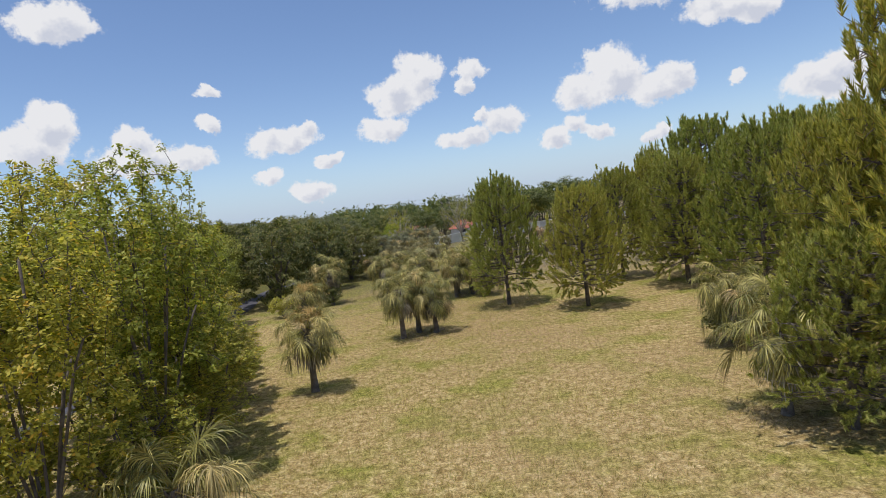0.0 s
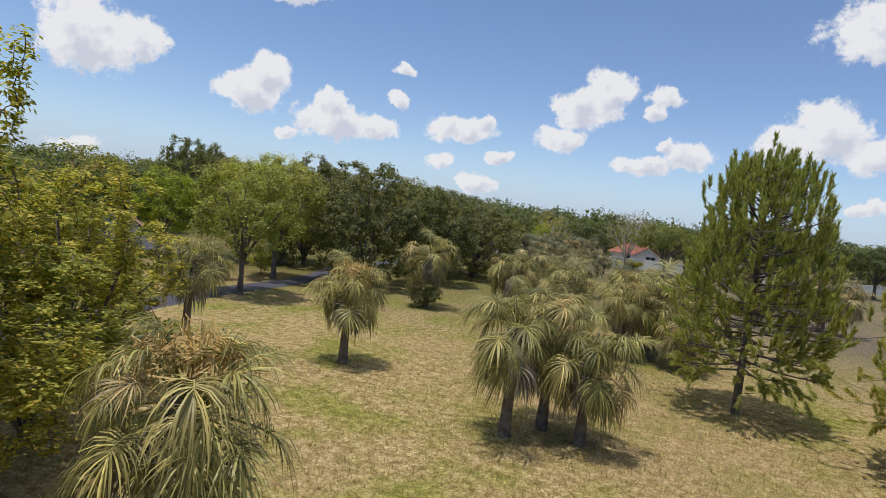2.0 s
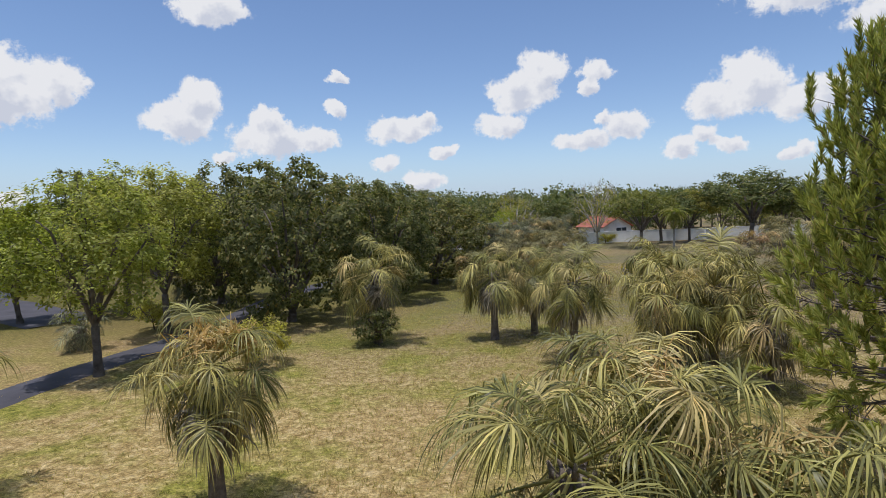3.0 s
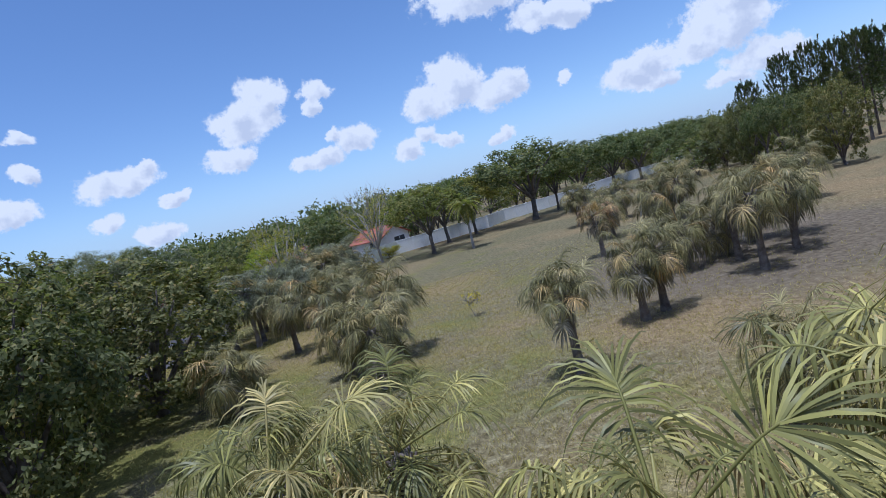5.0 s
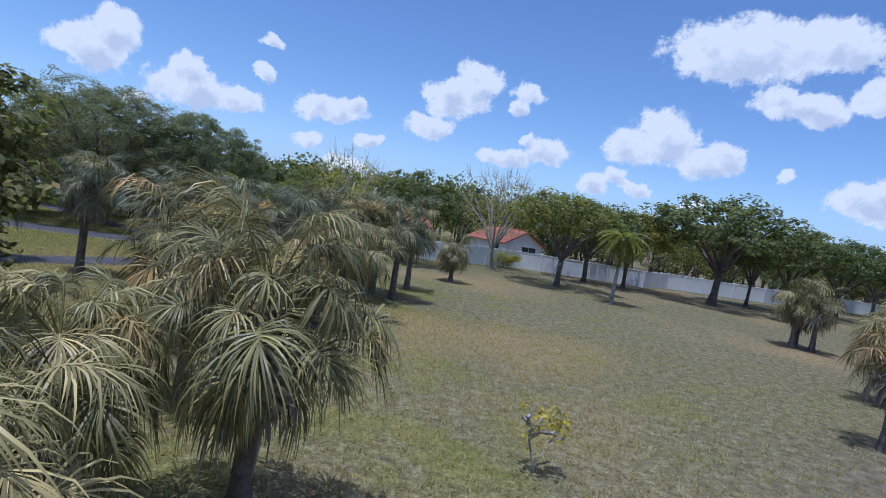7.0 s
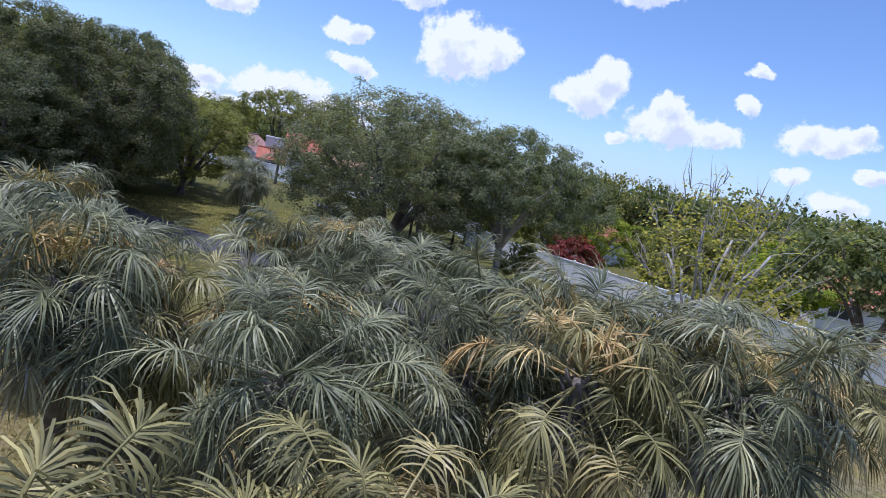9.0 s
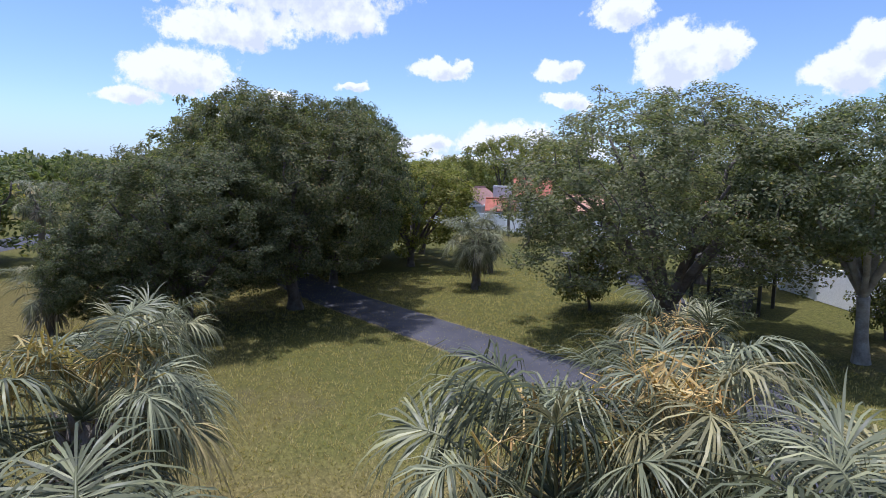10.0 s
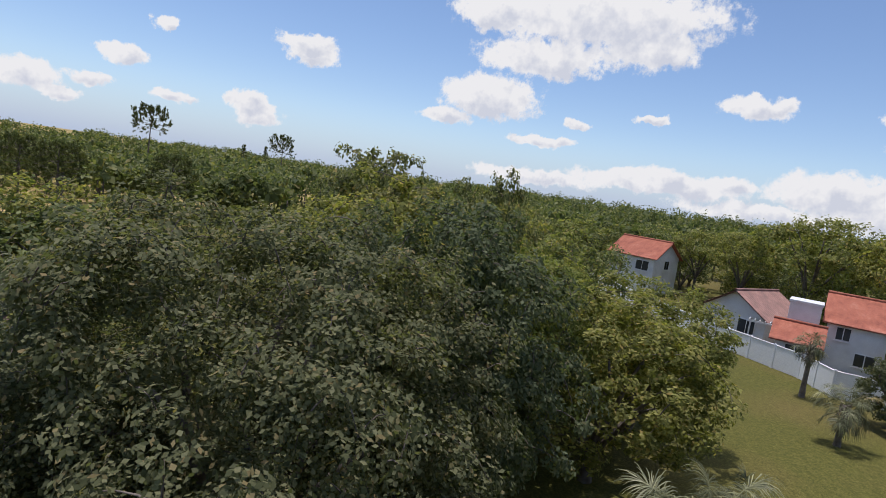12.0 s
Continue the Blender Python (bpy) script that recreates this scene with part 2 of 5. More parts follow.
BRIGHT = leaf_material("bright leaves", (0.16, 0.20, 0.02), (0.30, 0.34, 0.035), (0.43, 0.45, 0.07), None, 0.5)
YELLOW = leaf_material("yellowing leaves", (0.22, 0.21, 0.05), (0.46, 0.39, 0.07), (0.66, 0.52, 0.09), (0.30, 0.20, 0.09), 0.45)
RED = leaf_material("red leaves", (0.13, 0.025, 0.025), (0.26, 0.05, 0.05), (0.36, 0.09, 0.08), (0.14, 0.16, 0.05), 0.4)
PINE = leaf_material("pine needles", (0.218, 0.228, 0.054), (0.405, 0.400, 0.108), (0.580, 0.550, 0.180), (0.560, 0.385, 0.150), 0.42, 0.5)
DARK_PINE = leaf_material("dark pine needles", (0.045, 0.059, 0.023), (0.090, 0.108, 0.041), (0.162, 0.171, 0.072), None, 0.3, 0.5)
DUSK = leaf_material("far leaves", (0.068, 0.088, 0.036), (0.140, 0.162, 0.064), (0.240, 0.25, 0.105), (0.29, 0.25, 0.095), 0.42)
FROND = frond_material("palm frond", (0.0, (0.200, 0.196, 0.055)), (0.4, (0.332, 0.304, 0.094)), (0.72, (0.460, 0.398, 0.132)), (0.94, (0.50, 0.41, 0.16)), (1.0, (0.46, 0.33, 0.16)), through=0.26)
SILVER = frond_material("silvery palm frond", (0.0, (0.118, 0.128, 0.062)), (0.35, (0.189, 0.193, 0.100)), (0.65, (0.240, 0.245, 0.142)), (0.88, (0.293, 0.283, 0.147)), (1.0, (0.349, 0.281, 0.123)), through=0.24)
DULL = frond_material("dull palm frond", (0.0, (0.152, 0.143, 0.051)), (0.4, (0.263, 0.233, 0.092)), (0.75, (0.367, 0.313, 0.134)), (0.93, (0.490, 0.386, 0.170)), (1.0, (0.513, 0.326, 0.125)), through=0.24)
BROWNING = frond_material("browning palm frond", (0.0, (0.20, 0.185, 0.075)), (0.3, (0.31, 0.24, 0.10)), (0.6, (0.42, 0.27, 0.115)), (0.85, (0.47, 0.32, 0.17)), (1.0, (0.24, 0.14, 0.07)), through=0.3)
OLD_FROND = frond_material("old palm frond", (0.0, (0.215, 0.180, 0.126)), (0.4, (0.307, 0.270, 0.203)), (0.8, (0.399, 0.368, 0.309)), (1.0, (0.199, 0.147, 0.097)), through=0.2, rough=0.75)
FLOWER = leaf_material("flower stalks", (0.34, 0.21, 0.08), (0.48, 0.34, 0.14), (0.60, 0.47, 0.23), None, 0.2, 0.8)
BARK = mottled("oak bark", 3.0, [(0.3, (0.07, 0.055, 0.045)), (0.7, (0.20, 0.17, 0.145))], relief=0.7, relief_scale=22, depth=0.03)
PALE_BARK = mottled("pale bark", 3.0, [(0.3, (0.22, 0.19, 0.16)), (0.7, (0.45, 0.42, 0.37))], relief=0.5, relief_scale=22, depth=0.02)
PALM_BARK = mottled("palm trunk", 5.0, [(0.3, (0.10, 0.08, 0.065)), (0.7, (0.27, 0.23, 0.19))], relief=0.8, relief_scale=26, depth=0.03)
ASPHALT = mottled("asphalt", 0.7, [(0.3, (0.055, 0.053, 0.062)), (0.7, (0.092, 0.089, 0.102))], rough=0.8, relief=0.35, relief_scale=40, depth=0.006)
SAND = mottled("sandy verge", 1.6, [(0.3, (0.10, 0.09, 0.04)), (0.55, (0.19, 0.16, 0.08)), (0.75, (0.30, 0.25, 0.15))], rough=0.95, relief=0.5, relief_scale=22, depth=0.02, spec=0.1)
STUCCO = mottled("white stucco", 0.8, [(0.3, (0.62, 0.61, 0.60)), (0.7, (0.78, 0.77, 0.76))], rough=0.9, relief=0.2, relief_scale=30, depth=0.01)
PINK_STUCCO = mottled("pale pink stucco", 0.8, [(0.3, (0.60, 0.50, 0.46)), (0.7, (0.72, 0.63, 0.58))], rough=0.9, relief=0.2, relief_scale=30, depth=0.01)
TILE = mottled("red roof tile", 1.1, [(0.25, (0.24, 0.075, 0.05)), (0.55, (0.37, 0.125, 0.08)), (0.8, (0.44, 0.20, 0.14))], rough=0.75, relief=0.4, relief_scale=8, depth=0.03)
CLAY = mottled("faded terracotta tile", 1.1, [(0.25, (0.36, 0.19, 0.12)), (0.55, (0.48, 0.27, 0.18)), (0.8, (0.55, 0.35, 0.26))], rough=0.8, relief=0.4, relief_scale=8, depth=0.03)
DULL_TILE = mottled("weathered roof tile", 1.1, [(0.25, (0.17, 0.11, 0.10)), (0.55, (0.28, 0.16, 0.14)), (0.8, (0.36, 0.24, 0.21))], rough=0.8, relief=0.4, relief_scale=8, depth=0.03)
FENCE = mottled("white fence paint", 0.6, [(0.3, (0.84, 0.85, 0.86)), (0.7, (0.92, 0.92, 0.92))], rough=0.6, relief=0.1, relief_scale=20, depth=0.005)
TIMBER = mottled("dark shelter timber", 2.0, [(0.3, (0.05, 0.045, 0.04)), (0.7, (0.11, 0.095, 0.08))], rough=0.75, relief=0.3, relief_scale=24, depth=0.01)
DARK, _nt, _b = material("dark window glass", 0.08, 0.5)
_b.inputs["Base Color"].default_value = (0.03, 0.035, 0.04, 1)
TRIM = mottled("window trim", 2.0, [(0.3, (0.66, 0.66, 0.66)), (0.7, (0.78, 0.78, 0.78))], rough=0.5, relief=0.05)


def ground_material():
    m, nt, b = material("dry park grass", 0.95, 0.1)
    tc = nt.nodes.new("ShaderNodeTexCoord")
    big, mid, small, tiny = (grain(nt, s, d, r) for s, d, r in ((0.045, 4, 0.6), (0.33, 6, 0.7), (3.4, 6, 0.75), (12.0, 6, 0.8)))
    straw = ramp(nt, small, (0.37, (0.168, 0.113, 0.042)), (0.5, (0.307, 0.227, 0.094)), (0.62, (0.445, 0.353, 0.181)))
    green = ramp(nt, small, (0.37, (0.092, 0.097, 0.017)), (0.5, (0.189, 0.185, 0.035)), (0.63, (0.311, 0.277, 0.076)))
    bare = ramp(nt, small, (0.3, (0.227, 0.151, 0.071)), (0.7, (0.353, 0.248, 0.134)))
    # greener, duller and darker towards the tree belt in the north-west
    s = nt.nodes.new("ShaderNodeSeparateXYZ")
    nt.links.new(tc.outputs["Object"], s.inputs[0])
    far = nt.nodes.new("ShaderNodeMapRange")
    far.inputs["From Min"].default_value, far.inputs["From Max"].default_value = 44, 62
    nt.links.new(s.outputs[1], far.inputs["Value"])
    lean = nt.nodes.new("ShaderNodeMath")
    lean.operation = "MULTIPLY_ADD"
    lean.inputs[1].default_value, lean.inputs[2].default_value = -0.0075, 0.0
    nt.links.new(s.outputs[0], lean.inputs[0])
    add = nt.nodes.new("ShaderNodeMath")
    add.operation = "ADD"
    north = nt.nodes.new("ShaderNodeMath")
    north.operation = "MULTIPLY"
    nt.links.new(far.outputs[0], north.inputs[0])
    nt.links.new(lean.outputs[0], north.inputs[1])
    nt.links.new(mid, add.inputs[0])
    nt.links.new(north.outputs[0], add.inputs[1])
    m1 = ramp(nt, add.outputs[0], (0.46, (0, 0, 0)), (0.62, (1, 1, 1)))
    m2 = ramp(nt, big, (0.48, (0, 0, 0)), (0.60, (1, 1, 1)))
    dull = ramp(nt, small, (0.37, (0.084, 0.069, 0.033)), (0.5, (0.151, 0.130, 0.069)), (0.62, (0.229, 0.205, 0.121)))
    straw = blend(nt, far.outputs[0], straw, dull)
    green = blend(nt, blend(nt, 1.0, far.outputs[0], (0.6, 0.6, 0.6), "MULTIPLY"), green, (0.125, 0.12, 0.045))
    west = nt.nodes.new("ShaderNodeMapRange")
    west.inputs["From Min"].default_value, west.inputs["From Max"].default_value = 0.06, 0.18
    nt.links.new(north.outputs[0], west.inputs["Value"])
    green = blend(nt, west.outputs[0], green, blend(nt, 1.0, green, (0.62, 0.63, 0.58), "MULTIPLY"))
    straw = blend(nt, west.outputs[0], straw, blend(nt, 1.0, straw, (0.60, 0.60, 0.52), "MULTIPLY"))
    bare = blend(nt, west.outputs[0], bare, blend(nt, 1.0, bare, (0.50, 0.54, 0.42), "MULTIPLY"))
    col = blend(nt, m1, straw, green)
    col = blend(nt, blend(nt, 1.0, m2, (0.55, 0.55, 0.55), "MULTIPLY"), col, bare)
    col = blend(nt, 0.75, col, ramp(nt, tiny, (0.36, (0.28, 0.28, 0.25)), (0.50, (0.95, 0.95, 0.95)), (0.64, (1.8, 1.75, 1.6))), "MULTIPLY")
    # worn earth under the eastern palms
    reach = nt.nodes.new("ShaderNodeVectorMath")
    reach.operation = "DISTANCE"
    reach.inputs[1].default_value = (15.0, 71.0, 0.0)
    nt.links.new(tc.outputs["Object"], reach.inputs[0])
    edge = nt.nodes.new("ShaderNodeMath")
    edge.operation = "MULTIPLY_ADD"
    edge.inputs[1].default_value = -10.0
    nt.links.new(mid, edge.inputs[0])
    nt.links.new(reach.outputs["Value"], edge.inputs[2])
    worn = nt.nodes.new("ShaderNodeMapRange")
    worn.inputs["From Min"].default_value, worn.inputs["From Max"].default_value = 6.0, 1.5
    worn.inputs["To Max"].default_value = 0.88
    nt.links.new(edge.outputs[0], worn.inputs["Value"])
    earth = ramp(nt, small, (0.35, (0.085, 0.066, 0.045)), (0.5, (0.140, 0.112, 0.078)), (0.65, (0.205, 0.170, 0.122)))
    col = blend(nt, worn.outputs[0], col, earth)
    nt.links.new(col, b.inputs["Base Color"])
    bump(nt, b, tiny, 0.6, 0.03)
    return m


GRASS = ground_material()
BLADES = leaf_material("grass blades", (0.22, 0.18, 0.065), (0.36, 0.30, 0.13), (0.55, 0.46, 0.25), (0.26, 0.26, 0.07), 0.45, 0.8)

# ---------------------------------------------------------------- mesh helpers


def mesh_of(name, verts, faces, mat, smooth=False):
    """A mesh out of arrays: verts (n, 3), and a list of face index arrays, (m, 4) or (m, 3)."""
    me = bpy.data.meshes.new(name)
    verts = np.asarray(verts, np.float32).reshape(-1, 3)
    faces = [np.asarray(f, np.int32) for f in faces if len(f)]
    me.vertices.add(len(verts))
    me.vertices.foreach_set("co", verts.ravel())
    loops = np.concatenate([f.ravel() for f in faces])
    sizes = np.concatenate([np.full(len(f), f.shape[1], np.int32) for f in faces])
    me.loops.add(len(loops))
    me.loops.foreach_set("vertex_index", loops)
    me.polygons.add(len(sizes))
    me.polygons.foreach_set("loop_start", np.concatenate([[0], np.cumsum(sizes)[:-1]]).astype(np.int32))
    if smooth:
        me.polygons.foreach_set("use_smooth", np.ones(len(sizes), bool))
    me.update(calc_edges=True)
    me.materials.append(mat)
    return me


class Geo:
    """Gathers tubes and strips into one mesh."""

    def __init__(self):
        self.v, self.q, self.t, self.n = [], [], [], 0

    def tube(self, pts, radii, sides=6, wobble=0.0, rng=None):
        pts = np.asarray(pts, float)
        tang = np.gradient(pts, axis=0)
        tang /= np.linalg.norm(tang, axis=1, keepdims=True) + 1e-9
        ref = np.array([0.31, 0.95, 0.05])
        a = np.cross(tang, ref)
        a /= np.linalg.norm(a, axis=1, keepdims=True) + 1e-9
        b = np.cross(tang, a)
        ang = np.arange(sides) * 2 * np.pi / sides
        r = np.asarray(radii, float)[:, None, None]
        if wobble:
            r = r * (1 + wobble * (rng.random((len(pts), sides, 1)) - 0.5))
        ring = pts[:, None, :] + r * (np.cos(ang)[None, :, None] * a[:, None, :] + np.sin(ang)[None, :, None] * b[:, None, :])
        self.v.append(ring.reshape(-1, 3))
        k = len(pts)
        i = np.arange(k - 1)[:, None] * sides
        j = np.arange(sides)[None, :]
        j2 = (j + 1) % sides
        self.q.append(np.stack([i + j, i + j2, i + sides + j2, i + sides + j], -1).reshape(-1, 4) + self.n)
        top = self.n + (k - 1) * sides
        self.t.append(np.stack([np.full(sides - 2, top), top + 1 + np.arange(sides - 2), top + 2 + np.arange(sides - 2)], -1))
        self.n += k * sides

    def quads(self, corners):
        c = np.asarray(corners, float).reshape(-1, 4, 3)
        self.v.append(c.reshape(-1, 3))
        self.q.append(np.arange(len(c) * 4).reshape(-1, 4) + self.n)
        self.n += len(c) * 4

    def tris(self, corners):
        c = np.asarray(corners, float).reshape(-1, 3, 3)
        self.v.append(c.reshape(-1, 3))
        self.t.append(np.arange(len(c) * 3).reshape(-1, 3) + self.n)
        self.n += len(c) * 3

    def strip(self, left, right):
        """A ribbon between two rows of points, ending in a tip."""
        left, right = np.asarray(left, float), np.asarray(right, float)
        k = len(left)
        self.v.append(np.concatenate([left, right]))
        i = np.arange(k - 1)
        self.q.append(np.stack([i, i + 1, i + 1 + k, i + k], -1) + self.n)
        self.n += 2 * k

    def mesh(self, name, mat, smooth=False):
        faces = []
        if self.q:
            faces.append(np.concatenate(self.q))
        if self.t:
            faces.append(np.concatenate(self.t))
        return mesh_of(name, np.concatenate(self.v), faces, mat, smooth)


def part(name, me, parent, label="", m=None):
    ob = new(name, me)
    ob.parent = parent
    if m is not None:
        ob.matrix_basis = m
    if label:
        ob["label"] = label
    return ob


def thing(name, x, y, label, category, group="", turn=0.0, z=0.0):
    ob = new(name)
    ob.empty_display_size = 0.3
    ob.matrix_basis = pose(x, y, z, 0, 0, turn)
    return tagged(ob, label, category, group)


def box_mesh(name, size, mat, bevel=0.0, at=(0, 0, 0)):
    bm = bmesh.new()
    bmesh.ops.create_cube(bm, size=1.0, matrix=Matrix.Translation(at) @ Matrix.Diagonal((*size, 1)))
    if bevel:
        bmesh.ops.bevel(bm, geom=bm.edges[:], offset=bevel, segments=1, affect="EDGES")
    me = bpy.data.meshes.new(name)
    bm.to_mesh(me)
    bm.free()
    me.materials.append(mat)
    return me


# ---------------------------------------------------------------- ground and paths


def build_ground():
    xs = np.concatenate([[-4500, -2000, -900, -400], np.linspace(-160, 160, 65), [400, 900, 2000, 4500]])
    ys = np.concatenate([[-4500, -2000, -900, -300], np.linspace(-60, 200, 53), [400, 900, 2000, 4500]])
    gx, gy = np.meshgrid(xs, ys)
    gz = np.zeros_like(gx)
    v = np.stack([gx, gy, gz], -1).reshape(-1, 3)
    nx, ny = len(xs), len(ys)
    i = (np.arange(ny - 1)[:, None] * nx + np.arange(nx - 1)[None, :]).ravel()
    ob = new("ground", mesh_of("ground", v, [np.stack([i, i + 1, i + 1 + nx, i + nx], -1)], GRASS))
    tagged(ob, "flat park lawn of dry tan and green mown grass", "ground", kind="structure")


def build_path(name, points, width, label, lift=0.0, mat=None):
    """An asphalt strip along a smooth line through points, with a slightly ragged edge."""
    pts = np.array(points, float)
    fine = np.linspace(0, len(pts) - 1, (len(pts) - 1) * 14 + 1)
    line = []
    for s in fine:
        k = min(int(s), len(pts) - 2)
        u = s - k
        p0, p1, p2, p3 = (pts[min(max(k + o, 0), len(pts) - 1)] for o in (-1, 0, 1, 2))
        line.append(0.5 * (2 * p1 + (p2 - p0) * u + (2 * p0 - 5 * p1 + 4 * p2 - p3) * u * u + (3 * p1 - p0 - 3 * p2 + p3) * u ** 3))
    line = np.array(line)
    tang = np.gradient(line, axis=0)
    tang /= np.linalg.norm(tang, axis=1, keepdims=True)
    side = np.stack([-tang[:, 1], tang[:, 0]], -1)
    rng = np.random.default_rng(len(points) * 7 + int(width * 10))
    rows = []
    for s, z, w in ((1, -0.02, 0.10), (1, 0.03, 0.0), (0.33, 0.045, 0), (-0.33, 0.045, 0), (-1, 0.03, 0.0), (-1, -0.02, -0.10)):
        e = line + side * (s * width / 2 + w + (rng.random((len(line), 1)) - 0.5) * (0.10 if abs(s) == 1 else 0))
        rows.append(np.concatenate([e, np.full((len(line), 1), z + lift)], 1))
    v = np.stack(rows, 1).reshape(-1, 3)
    i = (np.arange(len(line) - 1)[:, None] * 6 + np.arange(5)[None, :]).ravel()
    ob = new(name, mesh_of(name, v, [np.stack([i, i + 6, i + 7, i + 1], -1)], mat or ASPHALT, True))
    tagged(ob, label, "path", kind="structure")


build_ground()
build_path("path", [(-19, 20), (-20.5, 34), (-21.5, 46), (-21, 56), (-22.5, 66), (-22, 76), (-18, 84), (-14.5, 90), (-13.6, 95.5), (-17.5, 99.3), (-21.5, 102), (-26.5, 105), (-34, 109.5), (-48, 113)],
           1.7, "narrow dark grey asphalt footpath winding through the lawn")
build_path("path_branch", [(-15.5, 98.6), (-22, 96.2), (-29.5, 93.8), (-36, 91.7), (-42, 90.6), (-52, 90), (-66, 92)], 2.6, "dark grey asphalt footpath shaded by oaks", 0.006)
build_path("path_verge", [(-15.5, 98.6), (-22, 96.2), (-29.5, 93.8), (-36, 91.7), (-42, 90.6), (-52, 90), (-66, 92)], 2.86, "pale sandy verge along the footpath", -0.02, SAND)
build_path("road", [(-31, 57.5), (-37, 60.4), (-44, 64), (-60, 70), (-90, 76)], 4.2, "grey asphalt drive beyond the lawn", 0.006)

# ---------------------------------------------------------------- sabal palms


def frond_mesh(name, elev, seed, mat, n=34, droop=1.0, size=1.0, stalk=0.98, fine=1.0):
    """A fan frond that leaves the crown at elev degrees: a stalk, a rib that bends over, and leaflets that fall from it like a fountain."""
    rng = np.random.default_rng(seed)
    g = Geo()
    e = radians(elev)
    p, pts, dirs = np.zeros(3), [], []
    steps = 9
    stalk *= 0.74 + 0.46 * rng.random() - 0.0045 * max(0, elev - 20)
    for i in range(steps):
        over = max(0, i - 4) / 4
        a = e - (0.10 * (i / 4) ** 1.5 + 1.05 * over) * droop * (0.35 + 0.65 * abs(math.cos(e)))
        a = max(a, -1.45)
        d = np.array([math.cos(a), 0, math.sin(a)])
        pts.append(p.copy())
        dirs.append(d)
        p = p + d * size * (stalk / 5 if i < 5 else 0.085) * (0.9 + 0.2 * rng.random())
    pts, dirs = np.array(pts), np.array(dirs)
    g.tube(pts, np.linspace(0.022, 0.008, steps) * size, 4)
    yside = np.array([0, 1.0, 0])
    for i in range(n):
        u = max(-1.0, min(1.0, -1 + 2 * (i + 0.5) / n + 0.04 * (rng.random() - 0.5)))
        k = 4.3 + 3.5 * (1 - abs(u)) ** 0.9
        k0 = int(min(k, steps - 2))
        start = pts[k0] + (pts[k0 + 1] - pts[k0]) * (k - k0)
        d = dirs[k0]
        up = np.cross(d, yside)
        up = up if up[2] > 0 or elev < -40 else -up
        phi = u * radians(118)
        w = math.cos(phi) * d + math.sin(phi) * yside + up * (0.30 * abs(u) + 0.34 * (rng.random() - 0.5)) + 0.10 * rng.normal(size=3)
        w /= np.linalg.norm(w)
        length = size * (0.70 - 0.16 * u * u) * (0.66 + 0.60 * rng.random())
        q, row, seg = start.copy(), [start.copy()], 4
        fall = (0.34 + 0.40 * rng.random()) * droop
        ways = [w.copy()]
        for t in range(seg):
            w = w + np.array([0, 0, -1.0]) * fall * (0.12, 0.75, 1.7, 2.2)[t]
            w /= np.linalg.norm(w)
            q = q + w * length / seg
            row.append(q.copy())
            ways.append(w.copy())
        row, ways = np.array(row), np.array(ways)
        across = np.cross(ways, up + 0.7 * (rng.random(3) - 0.5))
        across /= np.linalg.norm(across, axis=1, keepdims=True) + 1e-9
        half = np.array([0.009, 0.019, 0.018, 0.011, 0.001])[:, None] * size * fine
        g.strip(row - across * half, row + across * half)
    return g.mesh(name, mat)


LEVELS = (62, 44, 26, 6, -16, -40)
FRONDS = {lv: [frond_mesh("frond", lv, 100 + i * 10 + k, FROND, droop=0.62 + 0.33 * k, n=46, fine=0.64) for k in range(4)] for i, lv in enumerate(LEVELS)}
SILVER_FRONDS = {lv: [frond_mesh("frond", lv, 200 + i * 10 + k, SILVER, droop=0.42 + 0.28 * k, n=52, fine=0.52) for k in range(4)] for i, lv in enumerate(LEVELS)}
OLIVE_FRONDS = {lv: [frond_mesh("frond", lv, 400 + i * 10 + k, FROND, droop=0.62 + 0.33 * k, n=54, fine=0.52) for k in range(4)] for i, lv in enumerate(LEVELS)}
DULL_FRONDS = {lv: [frond_mesh("frond", lv, 500 + i * 10 + k, DULL, droop=0.62 + 0.32 * k, n=48, fine=0.60) for k in range(4)] for i, lv in enumerate(LEVELS)}
BROWN_FRONDS = {lv: [frond_mesh("frond", lv, 600 + i * 10 + k, BROWNING, droop=0.8 + 0.3 * k, n=36, fine=0.8) for k in range(4)] for i, lv in enumerate(LEVELS)}
HANGING = [frond_mesh("old_frond", lv, 300 + lv, OLD_FROND, droop=1.2, n=24, stalk=0.6) for lv in (-38, -54, -70)]


def palm_trunk_mesh(seed, height, radius, lean):
    rng = np.random.default_rng(seed)
    g = Geo()
    k = 9
    z = np.linspace(-0.15, height, k)
    bend = (np.maximum(z, 0) / max(height, 0.5)) ** 1.6
    pts = np.stack([lean[0] * bend, lean[1] * bend, z], -1)
    r = radius * np.array([1.45, 1.18, 1.0, 0.94, 0.92, 0.94, 1.0, 1.1, 0.9])
    g.tube(pts, r, 10, 0.16, rng)
    # old leaf bases below the crown
    for i in range(20):
        a, zz = i * 2.4, height - 0.06 - 0.75 * (i / 20) * min(1.0, height)
        b = (zz / max(height, 0.5)) ** 1.6
        c = np.array([lean[0] * b, lean[1] * b, zz])
        o = np.array([math.cos(a), math.sin(a), 0])
        g.tube([c + o * radius * 0.7, c + o * (radius * 1.35) + [0, 0, 0.10], c + o * (radius * 1.75) + [0, 0, 0.24]], [0.055, 0.045, 0.02], 4)
    return g.mesh("trunk", PALM_BARK)


